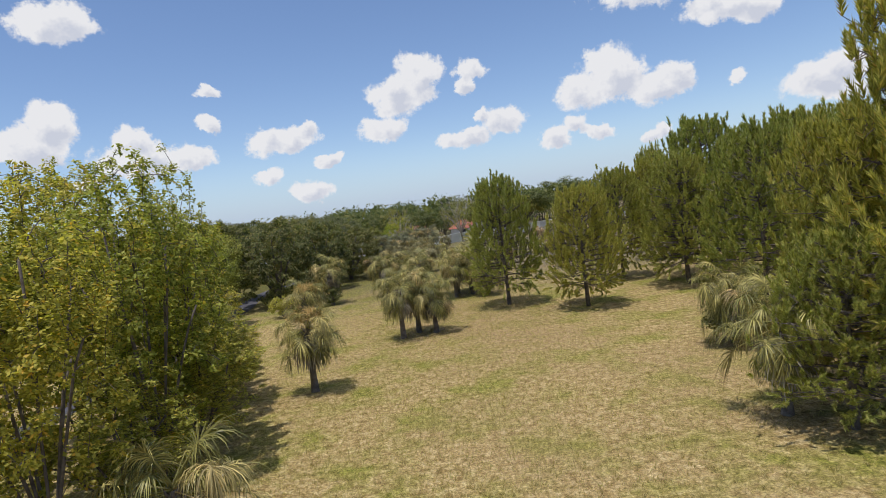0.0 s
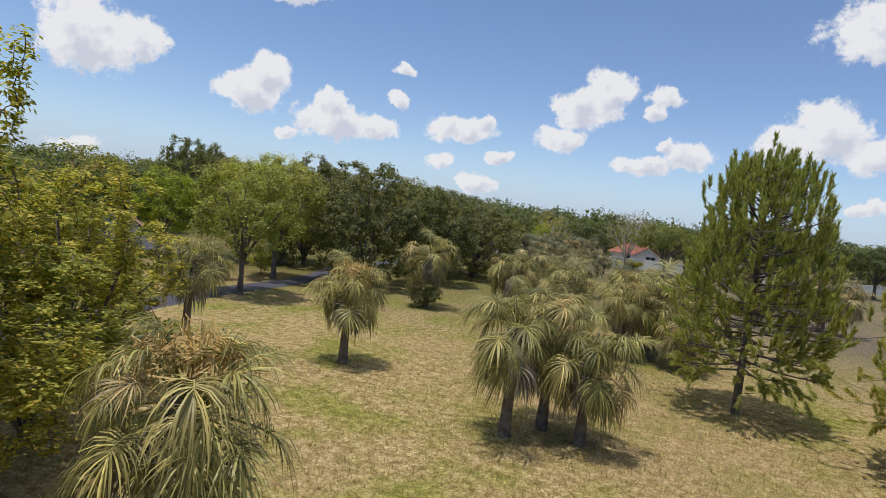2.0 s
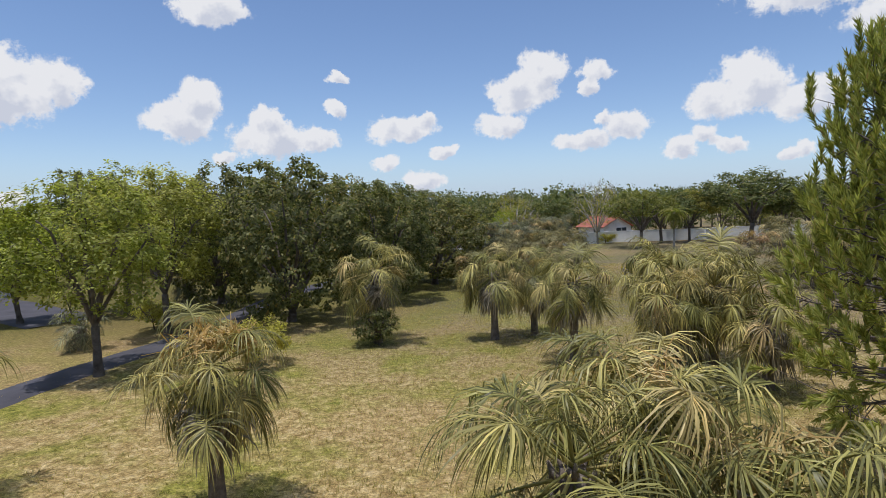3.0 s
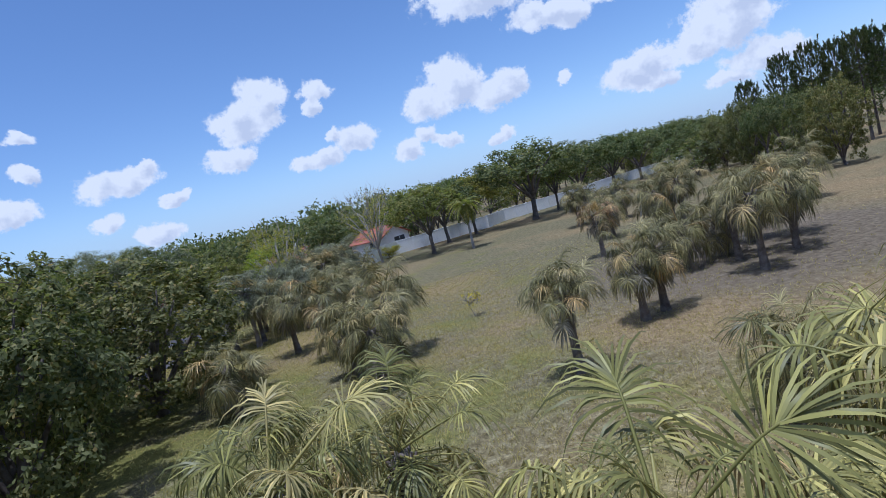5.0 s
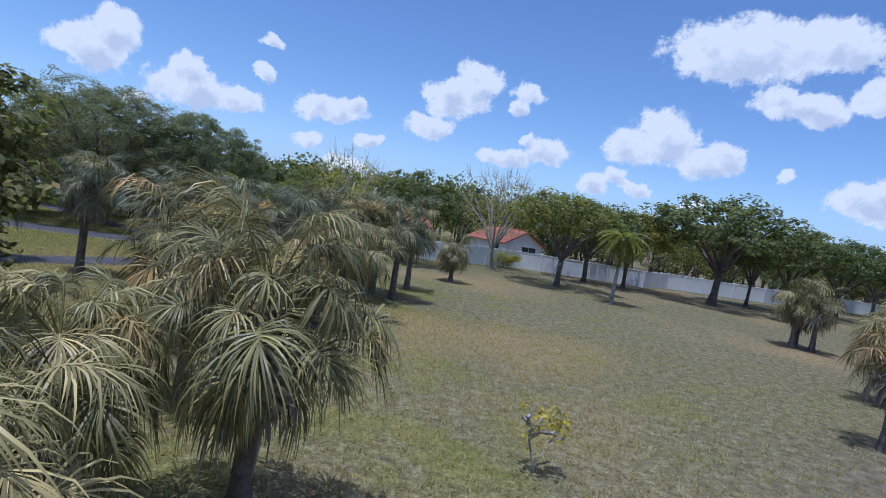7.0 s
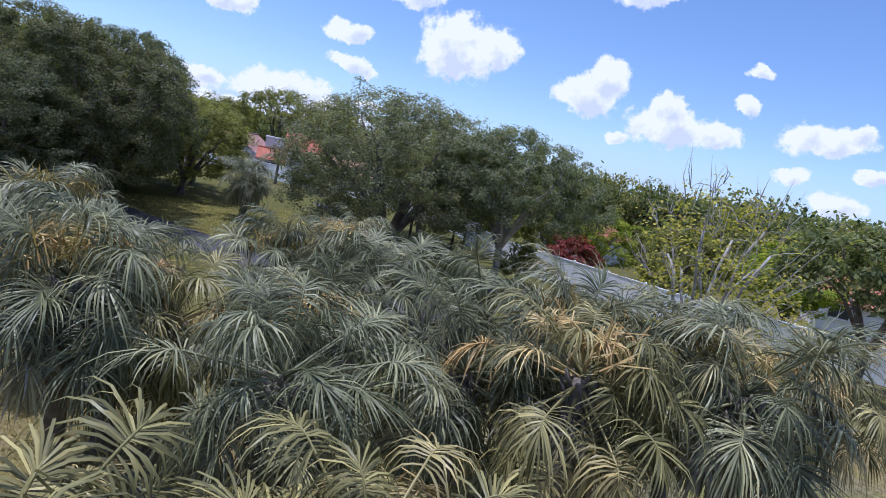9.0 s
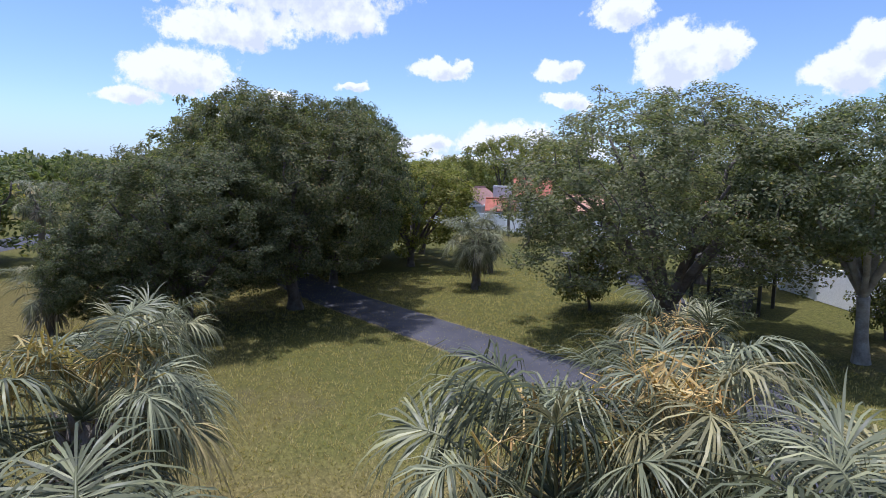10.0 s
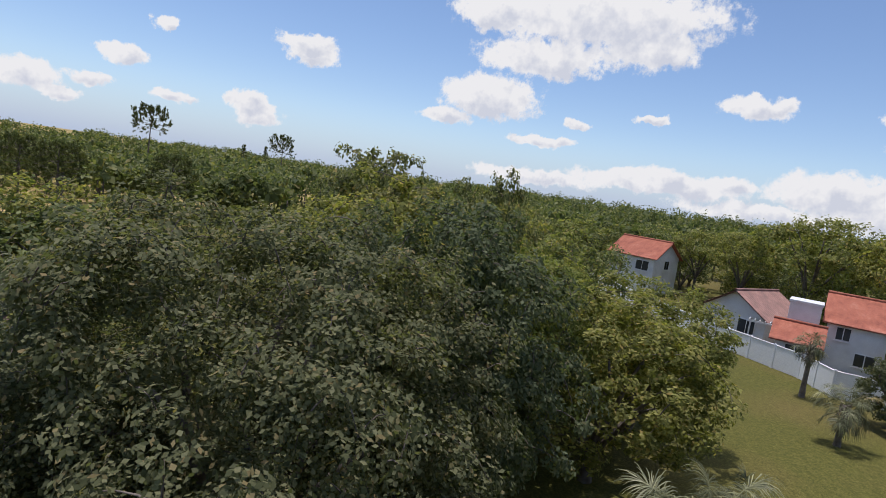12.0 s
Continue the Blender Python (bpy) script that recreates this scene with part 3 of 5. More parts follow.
def flower_mesh(seed):
    """A drooping spray of dry flower stalks."""
    rng = np.random.default_rng(seed)
    g = Geo()
    for s in range(3):
        a = rng.random() * 6.28
        o = np.array([math.cos(a), math.sin(a), 0])
        spine = np.array([o * t * 0.9 + [0, 0, 0.25 + 1.15 * t - 1.05 * t * t] for t in np.linspace(0, 1.0, 8)])
        g.tube(spine, np.linspace(0.018, 0.005, 8), 3)
        for i in range(1, 8):
            for j in range(9):
                w = rng.normal(size=3) * 0.16 + [0, 0, -0.05]
                p = spine[i]
                side = np.cross(w, [0.2, 0.5, 0.8])
                side = side / np.linalg.norm(side) * 0.010
                g.quads([[p - side, p + side, p + w + side, p + w - side]])
    return g.mesh("flower_stalk", FLOWER)


FLOWERS = [flower_mesh(s) for s in (5, 6)]


def sabal_palm(x, y, h, size=1.0, seed=0, fronds=50, flower=0, lean=(0.0, 0.0), old=0.2, label="", made=FRONDS, levels=6):
    rng = np.random.default_rng(1000 + seed)
    hc = max(0.5, h - 1.12 * size)
    ob = thing("sabal_palm", x, y, label or "sabal palm with drooping grey-green fan fronds standing on the lawn", "palm", "palms on the lawn", rng.random() * 360)
    part("trunk", palm_trunk_mesh(seed, hc, 0.15, lean), ob)
    top = Vector((lean[0], lean[1], hc))
    n_old = int(fronds * old)
    for i in range(fronds):
        u = (i + 0.5) / (fronds - n_old)
        a = i * 137.5 + rng.random() * 70
        s = size * (0.74 + 0.42 * rng.random())
        if i < fronds - n_old:
            lv = LEVELS[min(levels - 1, int(levels * u ** 0.72))]
            me = made[lv][int(rng.integers(4))]
            drop = 0.10 - 0.28 * u
            m = Matrix.Translation(top + Vector((0, 0, drop))) @ pose(0, 0, 0, rng.normal() * 13, rng.normal() * 8, a) @ Matrix.Diagonal((s, s, s, 1))
            part("frond", me, ob, m=m)
        else:
            me = HANGING[int(rng.integers(3))]
            m = Matrix.Translation(top + Vector((0, 0, -0.2 - 0.25 * rng.random()))) @ pose(0, 0, 0, rng.normal() * 8, rng.normal() * 8, a) @ Matrix.Diagonal((s * 0.95, s * 0.95, s * 0.95, 1))
            part("old_frond", me, ob, "dry tan frond hanging down", m)
    for i in range(flower):
        part("flower_stalk", FLOWERS[i % 2], ob, "orange-brown dry flower stalks", Matrix.Translation(top + Vector((0, 0, 0.15))) @ pose(0, 0, 0, 0, 0, rng.random() * 360) @ Matrix.Diagonal((0.9, 0.9, 1.0, 1)))
    return ob


# x, y, height, size, flower sprays
for i, (x, y, h, s, fl) in enumerate([
    (-6.8, 26.0, 4.2, 1.12, 5), (-9.9, 38.6, 4.1, 1.12, 5), (-3.35, 34.9, 4.25, 1.16, 0), (-2.45, 36.1, 4.35, 1.16, 1),
    (-11.2, 53.3, 4.6, 1.23, 0), (-6.1, 54.2, 4.3, 1.17, 0), (-4.4, 55.2, 3.8, 1.08, 0), (-2.8, 50.7, 4.25, 1.15, 0),
    (-16.0, 37.8, 4.2, 1.05, 0), (0.4, 50.4, 4.6, 1.29, 1), (1.6, 48.9, 4.4, 1.23, 0), (2.8, 47.6, 3.7, 1.17, 0), (1.6, 51.2, 4.4, 1.17, 0), (-1.35, 35.5, 3.7, 1.12, 1), (0.2, 48.2, 4.0, 1.17, 0), (12.1, 25.5, 3.8, 1.23, 0), (9.6, 17.3, 4.3, 1.25, 0), (-7.2, 13.4, 3.3, 1.4, 0)]):
    sabal_palm(x, y, h, s, i, fronds=62, flower=fl, old=0.42, made=OLIVE_FRONDS if y < 40 else FRONDS)
for i, (x, y, h, s, fl) in enumerate([
    (1.8, 62.6, 3.5, 0.84, 0), (5.8, 65.3, 3.35, 0.88, 0), (6.9, 65.7, 3.3, 0.86, 0), (12.2, 79.7, 3.7, 0.98, 1), (3.9, 56.5, 2.6, 0.91, 0),
    (20.3, 98.7, 4.1, 1.08, 0), (21.2, 98.2, 4.1, 1.08, 0), (20.9, 99.4, 3.7, 1.03, 0), (12.2, 66.6, 4.4, 1.08, 0), (13.2, 69.2, 4.3, 1.03, 0),
    (13.8, 71.0, 3.0, 1.03, 0), (18.4, 82.9, 4.1, 1.20, 0), (19.3, 83.9, 3.9, 1.14, 0), (20.4, 82.8, 4.6, 1.20, 0), (37.4, 108, 4.0, 1.25, 0), (17.6, 70.5, 4.2, 1.14, 0), (22.5, 66.0, 4.4, 1.20, 0), (26.5, 78.0, 4.2, 1.14, 0), (15.2, 68.0, 4.2, 1.14, 0), (16.2, 71.8, 4.0, 1.14, 0), (11.4, 70.4, 3.2, 1.08, 0), (21.6, 85.6, 4.2, 1.14, 0), (16.6, 86.0, 3.8, 1.14, 0), (24.2, 88.0, 4.2, 1.14, 0), (23.2, 95.0, 4.0, 1.14, 0)]):
    sabal_palm(x, y, h, s, 40 + i, fronds=46 if i in (0, 3) else 54, flower=fl, old=0.1 if i == 0 else 0.5 if i in (3, 8, 9, 10, 11, 12, 13) else 0.4, levels=4 if i == 0 else 5 if i in (3, 5, 6) else 6, made=BROWN_FRONDS if i == 3 else DULL_FRONDS, label="sabal palm with mostly brown, drying fronds" if i == 3 else "sabal palm with olive fronds and browning lower leaves")
for i, (x, y, h, s, fl) in enumerate([
    (-5.0, 74.9, 4.3, 1.1, 1), (-4.4, 70.2, 3.3, 1.0, 0), (-2.4, 71.2, 4.15, 1.15, 1), (-3.6, 67.4, 3.3, 1.0, 0), (-9.0, 69.8, 3.1, 1.0, 0), (-9.2, 85.6, 3.9, 0.95, 0),
    (-4.4, 82.8, 3.9, 1.05, 0), (-3.7, 85.4, 3.8, 1.05, 0), (-4.3, 89.3, 4.9, 1.1, 1), (-2.6, 95.9, 4.4, 1.0, 0), (-0.3, 103.1, 3.3, 1.0, 0), (-6.9, 78.5, 4.0, 1.05, 0)]):
    sabal_palm(x, y, h, s, 70 + i, fronds=60, flower=fl, old=0.3, made=DULL_FRONDS, label="dense sabal palm in a clump with hanging old fronds")
for i, (x, y, h, s, fl) in enumerate([
    (-9.4, 84.3, 4.7, 1.1, 3), (-10.9, 85.4, 4.3, 1.05, 1), (-11.6, 88.8, 4.4, 1.1, 1), (-11.6, 90.1, 4.7, 1.08, 2), (-9.3, 89.6, 4.7, 1.1, 0), (-8.3, 87.3, 4.2, 1.1, 1),
    (-13.9, 84.9, 4.7, 1.0, 2), (-14.7, 93.0, 4.1, 0.95, 1), (-6.0, 88.9, 4.3, 1.1, 0), (-4.0, 92.4, 4.9, 1.15, 1), (-17.6, 85.0, 3.9, 0.95, 0), (-6.4, 86.0, 4.3, 1.05, 0), (-7.4, 90.8, 4.6, 1.1, 0), (-5.5, 90.9, 4.9, 1.15, 1), (-2.9, 91.6, 5.0, 1.15, 1)]):
    sabal_palm(x, y, h, s, 90 + i, fronds=62, flower=fl, old=0.26, made=SILVER_FRONDS, label="dense sabal palm with silvery green fronds in a thicket")
for i, (x, y, h, s) in enumerate([
    (-35.7, 99.3, 4.0, 1.2), (-36.6, 99.9, 4.2, 1.15), (-40.4, 102.6, 2.8, 0.7), (-41.1, 78.5, 5.6, 0.95), (-53.2, 112.8, 3.3, 1.0), (-24.4, 51.2, 2.0, 0.8), (-27.2, 63.1, 2.4, 0.85), (-61.5, 115.2, 4.4, 0.8), (-31.8, 80.7, 2.9, 0.95)]):
    sabal_palm(x, y, h, s, 120 + i, fronds=50 if i < 2 else 36, old=0.3 if i < 2 else 0.2, made=SILVER_FRONDS, label="young sabal palm on the shaded green lawn")

# ---------------------------------------------------------------- broad-leaved trees


def tree_meshes(seed, h, r, clear, mat, bark, clusters=150, per=150, leaf=(0.15, 0.07), spread=0.5, limbs=7, trunk_r=0.2, plumes=0, density=1.0, low=-0.75, bare=0, lift=0.55, lobes=17):
    """Trunk with limbs, and a crown of leaves gathered in clumps, of a tree h tall with a crown of radius r."""
    rng = np.random.default_rng(seed)
    wood, twigs, arms = Geo(), Geo(), []
    zc, rz = (h + clear) / 2, (h - clear) / 2
    fork = np.array([rng.normal() * 0.15, rng.normal() * 0.15, clear * 0.75 + 0.3])
    trunk = np.stack([fork * [t, t, t] for t in np.linspace(0, 1, 6)])
    trunk[0, 2] = -0.15
    wood.tube(trunk, trunk_r * np.array([1.6, 1.15, 1.0, 0.95, 0.95, 1.0]), 8, 0.2, rng)
    nodes = [fork]
    for i in range(limbs):
        a = i * 2.399 + rng.random() * 0.6
        up = -0.05 + 0.95 * (i + 0.5) / limbs
        tip = np.array([math.cos(a) * r * 0.68 * math.sqrt(max(0.05, 1 - up * up)), math.sin(a) * r * 0.68 * math.sqrt(max(0.05, 1 - up * up)), zc + rz * 0.68 * up])
        ts = np.linspace(0, 1, 6)[:, None]
        mid = fork + (tip - fork) * ts + np.array([0, 0, 0.10 * r]) * np.sin(ts * 3.14) + rng.normal(size=(6, 3)) * 0.10 * ts
        arm = Geo()
        arm.tube(mid, np.linspace(trunk_r * 0.62, 0.035, 6), 6, 0.15, rng)
        arms.append(arm.mesh("limb", bark, True))
        nodes += list(mid[2:])
    nodes = np.array(nodes)
    # boughs: rounded lobes over the crown, with clumps of leaves on their outer side
    size = np.array([r, r, rz])
    boughs = []
    for i in range(lobes):
        z = 1 - (i + 0.5) / lobes * (1 - max(low, -0.92))
        a = i * 2.399 + rng.random() * 0.7
        d = np.array([math.cos(a) * math.sqrt(max(0, 1 - z * z)), math.sin(a) * math.sqrt(max(0, 1 - z * z)), z])
        k = 0.58 + 0.20 * rng.random()
        boughs.append((d * k, 0.30 + 0.16 * rng.random()))
    centres, outward = [], []
    while len(centres) < clusters:
        if len(centres) % 9 == 8:
            d = rng.normal(size=3)
            c = d / np.linalg.norm(d) * 0.55 * rng.random() ** 0.4
        else:
            at, rad = boughs[int(rng.integers(lobes))]
            d = rng.normal(size=3)
            d /= np.linalg.norm(d)
            if d @ at < -0.25 * np.linalg.norm(at):
                continue
            c = at + d * rad * (0.72 + 0.34 * rng.random())
        if c[2] < low:
            continue
        centres.append(np.array([0, 0, zc]) + c * size)
        outward.append(d / np.linalg.norm(d))
    for i in range(plumes):
        a, k = rng.random() * 6.28, rng.random() ** 0.5 * 0.95
        b = np.array([math.cos(a) * r * k, math.sin(a) * r * k, zc + rz * (-0.75 + 1.35 * rng.random()) * math.sqrt(1 - k * k)])
        lean_x, lean_y = rng.normal() * 0.05, rng.normal() * 0.05
        for s in range(6):
            centres.append(b + [rng.normal() * 0.08 + s * lean_x, rng.normal() * 0.08 + s * lean_y, s * 0.36])
            outward.append(np.array([math.cos(a) * 0.5, math.sin(a) * 0.5, 0.5]))
    centres = np.array(centres)
    # bring the clumps to the height and width asked for
    zr = centres[:, 2] - clear
    centres[:, 2] = clear + zr * (h - clear - spread * 0.8) / max(0.1, np.quantile(zr, 0.992))
    rr = np.linalg.norm(centres[:, :2], axis=1)
    centres[:, :2] *= max(0.3, (r - spread * 0.6) / np.quantile(rr, 0.97))
    centres[:, 2] = np.maximum(centres[:, 2], 0.3)
    gap = ((centres[:, None, :] - nodes[None]) ** 2).sum(2)
    stem, best = gap.argmin(1), gap.min(1)
    froms = nodes[stem].copy()
    waiting = np.ones(len(centres), bool)
    for _ in range(len(centres)):
        i = int(np.where(waiting, best, 1e9).argmin())
        waiting[i] = False
        c, near = centres[i], froms[i]
        ts = np.linspace(0, 1, 4)[:, None]
        thick = 0.010 + 0.012 * min(1.0, math.sqrt(best[i]))
        twigs.tube(near + (c - near) * ts + np.array([0, 0, 0.10]) * np.sin(ts * 3.14), [thick, thick * 0.8, thick * 0.6, 0.006], 3)
        d2 = ((centres - c) ** 2).sum(1)
        closer = waiting & (d2 * 1.25 < best)
        best[closer], froms[closer] = d2[closer] * 1.25, c
    for i in range(bare):
        c = centres[int(rng.integers(len(centres)))]
        d = (c - [0, 0, zc - rz * 0.4])
        d = d / np.linalg.norm(d) + [0, 0, 0.5]
        L = 0.4 + 0.6 * rng.random()
        twigs.tube([c, c + d * L * 0.5 + rng.normal(size=3) * 0.06, c + d * L + rng.normal(size=3) * 0.12], [0.016, 0.011, 0.004], 3)
    n = int(per * density)
    total = len(centres) * n
    sig = spread * (0.7 + 0.6 * rng.random((len(centres), 1, 1)))
    off = rng.normal(size=(len(centres), n, 3))
    off *= rng.random((len(centres), n, 1)) ** 0.4 / (np.linalg.norm(off, axis=2, keepdims=True) + 1e-9) * 1.5 * sig * np.array([1, 1, 0.75])
    p = (centres[:, None, :] + off).reshape(-1, 3)
    face = np.repeat(np.array(outward), n, axis=0) * 0.55 + (off / (1.5 * spread)).reshape(-1, 3) * 0.45
    face = face + [0, 0, lift] + 0.42 * rng.normal(size=(total, 3))
    a = np.cross(face, rng.normal(size=(total, 3)))
    a[:, 2] -= 0.15
    a /= np.linalg.norm(a, axis=1, keepdims=True) + 1e-9
    b = np.cross(a, face)
    b /= np.linalg.norm(b, axis=1, keepdims=True) + 1e-9
    L = leaf[0] * (0.7 + 0.6 * rng.random((total, 1)))
    W = leaf[1] * (0.7 + 0.6 * rng.random((total, 1)))
    q = np.stack([p - a * L / 2, p + b * W / 2 - a * L * 0.06, p + a * L / 2, p - b * W / 2 - a * L * 0.06], 1)
    crown = mesh_of("crown", q.reshape(-1, 3), [np.arange(total * 4).reshape(-1, 4)], mat)
    return wood.mesh("trunk", bark, True), crown, arms, twigs.mesh("twigwork", bark, True)


def plant(kind, x, y, h, w, turn, label, name="tree", category="tree", group=""):
    """A tree of a kind (its meshes, height and width), set to its own height and crown width."""
    trunk, crown, arms, twigs, h0, w0 = kind
    ob = thing(name, x, y, label, category, group, turn)
    ob.matrix_basis = pose(x, y, 0, 0, 0, turn) @ Matrix.Diagonal((w / w0, w / w0, h / h0, 1))
    part("trunk", trunk, ob)
    for arm in arms:
        part("limb", arm, ob)
    tagged(part(twigs.name.split(".")[0], twigs, ob), kind="stuff")
    part("crown", crown, ob)
    return ob


def kind_of(h, w, *args, **kw):
    return (*tree_meshes(*args[:1], h, w / 2, *args[1:], **kw), h, w)


OAKS = [kind_of(9.0, 10.0, s, 0.35, OAK, BARK, clusters=760, per=95, leaf=(0.15, 0.085), spread=0.27, trunk_r=0.26, limbs=9, low=-0.97, lobes=24) for s in (11, 12)]
NEAR_OAK = kind_of(9.0, 10.0, 18, 1.3, OAK, BARK, clusters=1150, per=115, leaf=(0.105, 0.062), spread=0.25, trunk_r=0.26, limbs=10, low=-0.9, lobes=30)
FAR_OAKS = [kind_of(9.0, 10.0, s, 0.3, DARK_OAK, BARK, clusters=460, per=44, leaf=(0.24, 0.14), spread=0.31, trunk_r=0.26, limbs=9, low=-0.97, lobes=22) for s in (14, 15)]
OLIVES = [kind_of(8.5, 8.0, s, 0.9, OLIVE, BARK, clusters=400, per=66, leaf=(0.18, 0.10), spread=0.28, trunk_r=0.2, limbs=8, low=-0.9, lobes=20) for s in (16, 17)]
OAK_THIN = kind_of(9.0, 9.5, 13, 1.2, GREY_OAK, BARK, clusters=1050, per=84, leaf=(0.10, 0.058), spread=0.24, trunk_r=0.24, limbs=10, low=-0.82, lobes=24)
OAK_OPEN = kind_of(9.0, 9.5, 19, 2.7, GREY_OAK, PALE_BARK, clusters=700, per=88, leaf=(0.125, 0.07), spread=0.25, trunk_r=0.2, limbs=10, low=-0.6, lobes=18)
TALL = [kind_of(10.5, 5.6, s, 0.8, BROAD, BARK, clusters=130, per=44, leaf=(0.15, 0.085), spread=0.19, trunk_r=0.08, limbs=8, plumes=52, lift=0.9, low=-0.95, lobes=22) for s in (21, 22)]
ROUND = [kind_of(8.0, 6.0, s, 2.2, LIGHT, BARK, clusters=260, per=52, leaf=(0.17, 0.095), spread=0.30, trunk_r=0.15, limbs=7, lift=1.1, low=-0.85) for s in (31, 32)]
GREENER = kind_of(7.0, 5.2, 41, 1.4, BRIGHT, BARK, clusters=260, per=52, leaf=(0.17, 0.095), spread=0.28, trunk_r=0.14, low=-0.8, lift=1.0)
SHADE = [kind_of(8.5, 9.0, s, 2.6, DUSK, BARK, clusters=240, per=40, leaf=(0.27, 0.14), spread=0.36, trunk_r=0.2, limbs=7, low=-0.35) for s in (51, 52)]
SHADE_LIGHT = kind_of(9.5, 9.5, 53, 3.0, OLIVE, BARK, clusters=240, per=34, leaf=(0.28, 0.15), spread=0.36, trunk_r=0.2, limbs=8, low=-0.3)
SPARSE = kind_of(7.5, 4.6, 61, 0.5, YELLOW, PALE_BARK, clusters=190, per=18, leaf=(0.12, 0.075), spread=0.34, trunk_r=0.10, limbs=9, plumes=0, bare=130, low=-0.9)
BARE = kind_of(9.4, 6.8, 62, 2.0, YELLOW, PALE_BARK, clusters=330, per=5, leaf=(0.16, 0.09), spread=0.4, trunk_r=0.13, limbs=11, bare=420)
REDBUSH = kind_of(2.6, 3.2, 63, 0.2, RED, BARK, clusters=46, per=80, leaf=(0.17, 0.09), spread=0.28, trunk_r=0.06, limbs=5, low=-0.6)
BUSH = kind_of(1.8, 2.4, 64, 0.1, LIGHT, BARK, clusters=46, per=80, leaf=(0.12, 0.06), spread=0.2, trunk_r=0.04, limbs=5, low=-0.6)
GREEN_BUSH = kind_of(2.6, 2.8, 67, 0.2, DARK_OAK, BARK, clusters=90, per=50, leaf=(0.14, 0.08), spread=0.2, trunk_r=0.06, limbs=5, low=-0.9)
SPRIG = kind_of(1.3, 0.9, 65, 0.4, YELLOW, PALE_BARK, clusters=13, per=13, leaf=(0.11, 0.06), spread=0.12, trunk_r=0.018, limbs=5, low=-0.5)
CONE = kind_of(4.6, 4.1, 66, 0.3, OAK, BARK, clusters=260, per=60, leaf=(0.15, 0.085), spread=0.22, trunk_r=0.12, low=-0.9)

tag = "spreading live oak with dark green leaves over the footpath"
for i, (x, y, h, w) in enumerate([(-33.8, 89.6, 9.4, 10.6), (-39.4, 92.4, 9.9, 9.4), (-31.2, 85.2, 6.8, 8.8), (-30.8, 83.2, 4.4, 5.6)]):
    plant(OAKS[i % 2] if i == 1 else NEAR_OAK, x, y, h, w, i * 67, tag, "live_oak", "oak", "live oaks by the path")
for i, (x, y, h, w) in enumerate([(-25.0, 102.2, 9.4, 13.2), (-20.0, 106.4, 8.8, 10.0), (-33.5, 113, 9.4, 11.0)]):
    plant(OAK_OPEN if i == 1 else OAK_THIN, x, y, h, w, 40 + i * 97, "open-crowned live oak with grey-green leaves and visible limbs", "live_oak", "oak", "live oaks by the path")
for i, (x, y, h, w) in enumerate([(-44.4, 98.6, 7.4, 9.0), (-50.0, 101.4, 7.3, 8.2), (-51.0, 95.8, 8.2, 8.4), (-44.6, 94.4, 8.6, 7.6), (-45.2, 89.6, 10.2, 10.4), (-61.0, 97.0, 6.6, 8.0), (-58.5, 91.0, 8.4, 9.0)]):
    plant(OLIVES[i % 2], x, y, h, w, i * 51, "rounded tree with yellowish olive-green leaves beside the oaks", "tree", "tree", "olive-green trees by the houses")
for i, (x, y, h, w) in enumerate([(-17.6, 58.2, 8.7, 9.0), (-18.2, 70.5, 8.4, 9.0), (-16.6, 76.6, 6.6, 8.0), (-25.6, 64.5, 9.0, 9.5), (-14.5, 65.5, 7.8, 7.5), (-12.8, 74.0, 6.9, 9.4), (-43.6, 85.6, 8.4, 9.6), (-53.0, 90.5, 10.0, 11.0), (-56.0, 87.0, 11.8, 8.5), (-57.5, 93.5, 11.2, 6.5)]):
    plant(FAR_OAKS[i % 2], x, y, h, w, 20 + i * 83, "dense dark green oak at the edge of the lawn", "live_oak", "oak", "oaks west of the lawn")
for i, (x, y, h, w) in enumerate([(-9.6, 17.4, 10.2, 5.0), (-11.2, 23.4, 10.5, 4.4), (-12.6, 20.6, 10.4, 5.4), (-13.4, 26.2, 9.6, 5.0), (-15.6, 22.8, 11.0, 5.6), (-14.2, 15.8, 10.5, 5.6), (-9.6, 12.6, 9.4, 4.6)]):
    plant(TALL[i % 2], x, y, h, w, i * 71, "tall leafy tree with upright shoots, green and yellowing leaves", "tree", "tree", "tall trees by the lawn")
for i, (x, y, h, w) in enumerate([(-13.9, 30.9, 5.9, 5.0), (-17.2, 33.6, 5.4, 4.4), (-18.6, 31.4, 6.6, 5.4), (-17.8, 36.2, 3.0, 2.8), (-9.6, 15.0, 4.2, 4.4), (-9.4, 20.2, 4.4, 4.4), (-11.0, 25.8, 4.0, 4.2), (-11.8, 22.5, 5.0, 4.6), (-12.5, 28.4, 4.2, 4.4)]):
    plant(TALL[i % 2], x, y, h, w, 15 + i * 77, "bushy young tree with dense green leaves", "tree", "tree", "young trees by the lawn")
for i, (x, y, h, w) in enumerate([(-20.2, 47.4, 7.6, 5.8), (-22.4, 54.4, 8.4, 6.2), (-29.5, 60.5, 8.0, 6.5)]):
    plant(ROUND[i % 2], x, y, h, w, 15 + i * 77, "slender-trunked tree with an airy light green crown", "tree", "tree", "light green trees")
plant(GREENER, -33.8, 57.0, 6.8, 5.4, 10, "compact bright green tree beside the drive", "tree", "tree")
plant(BUSH, -14.7, 49.3, 1.8, 2.5, 0, "low grey-green bush on the lawn", "bush", "bush")
plant(BUSH, -24.2, 55.8, 1.7, 2.0, 60, "low green bush under the trees", "bush", "bush")
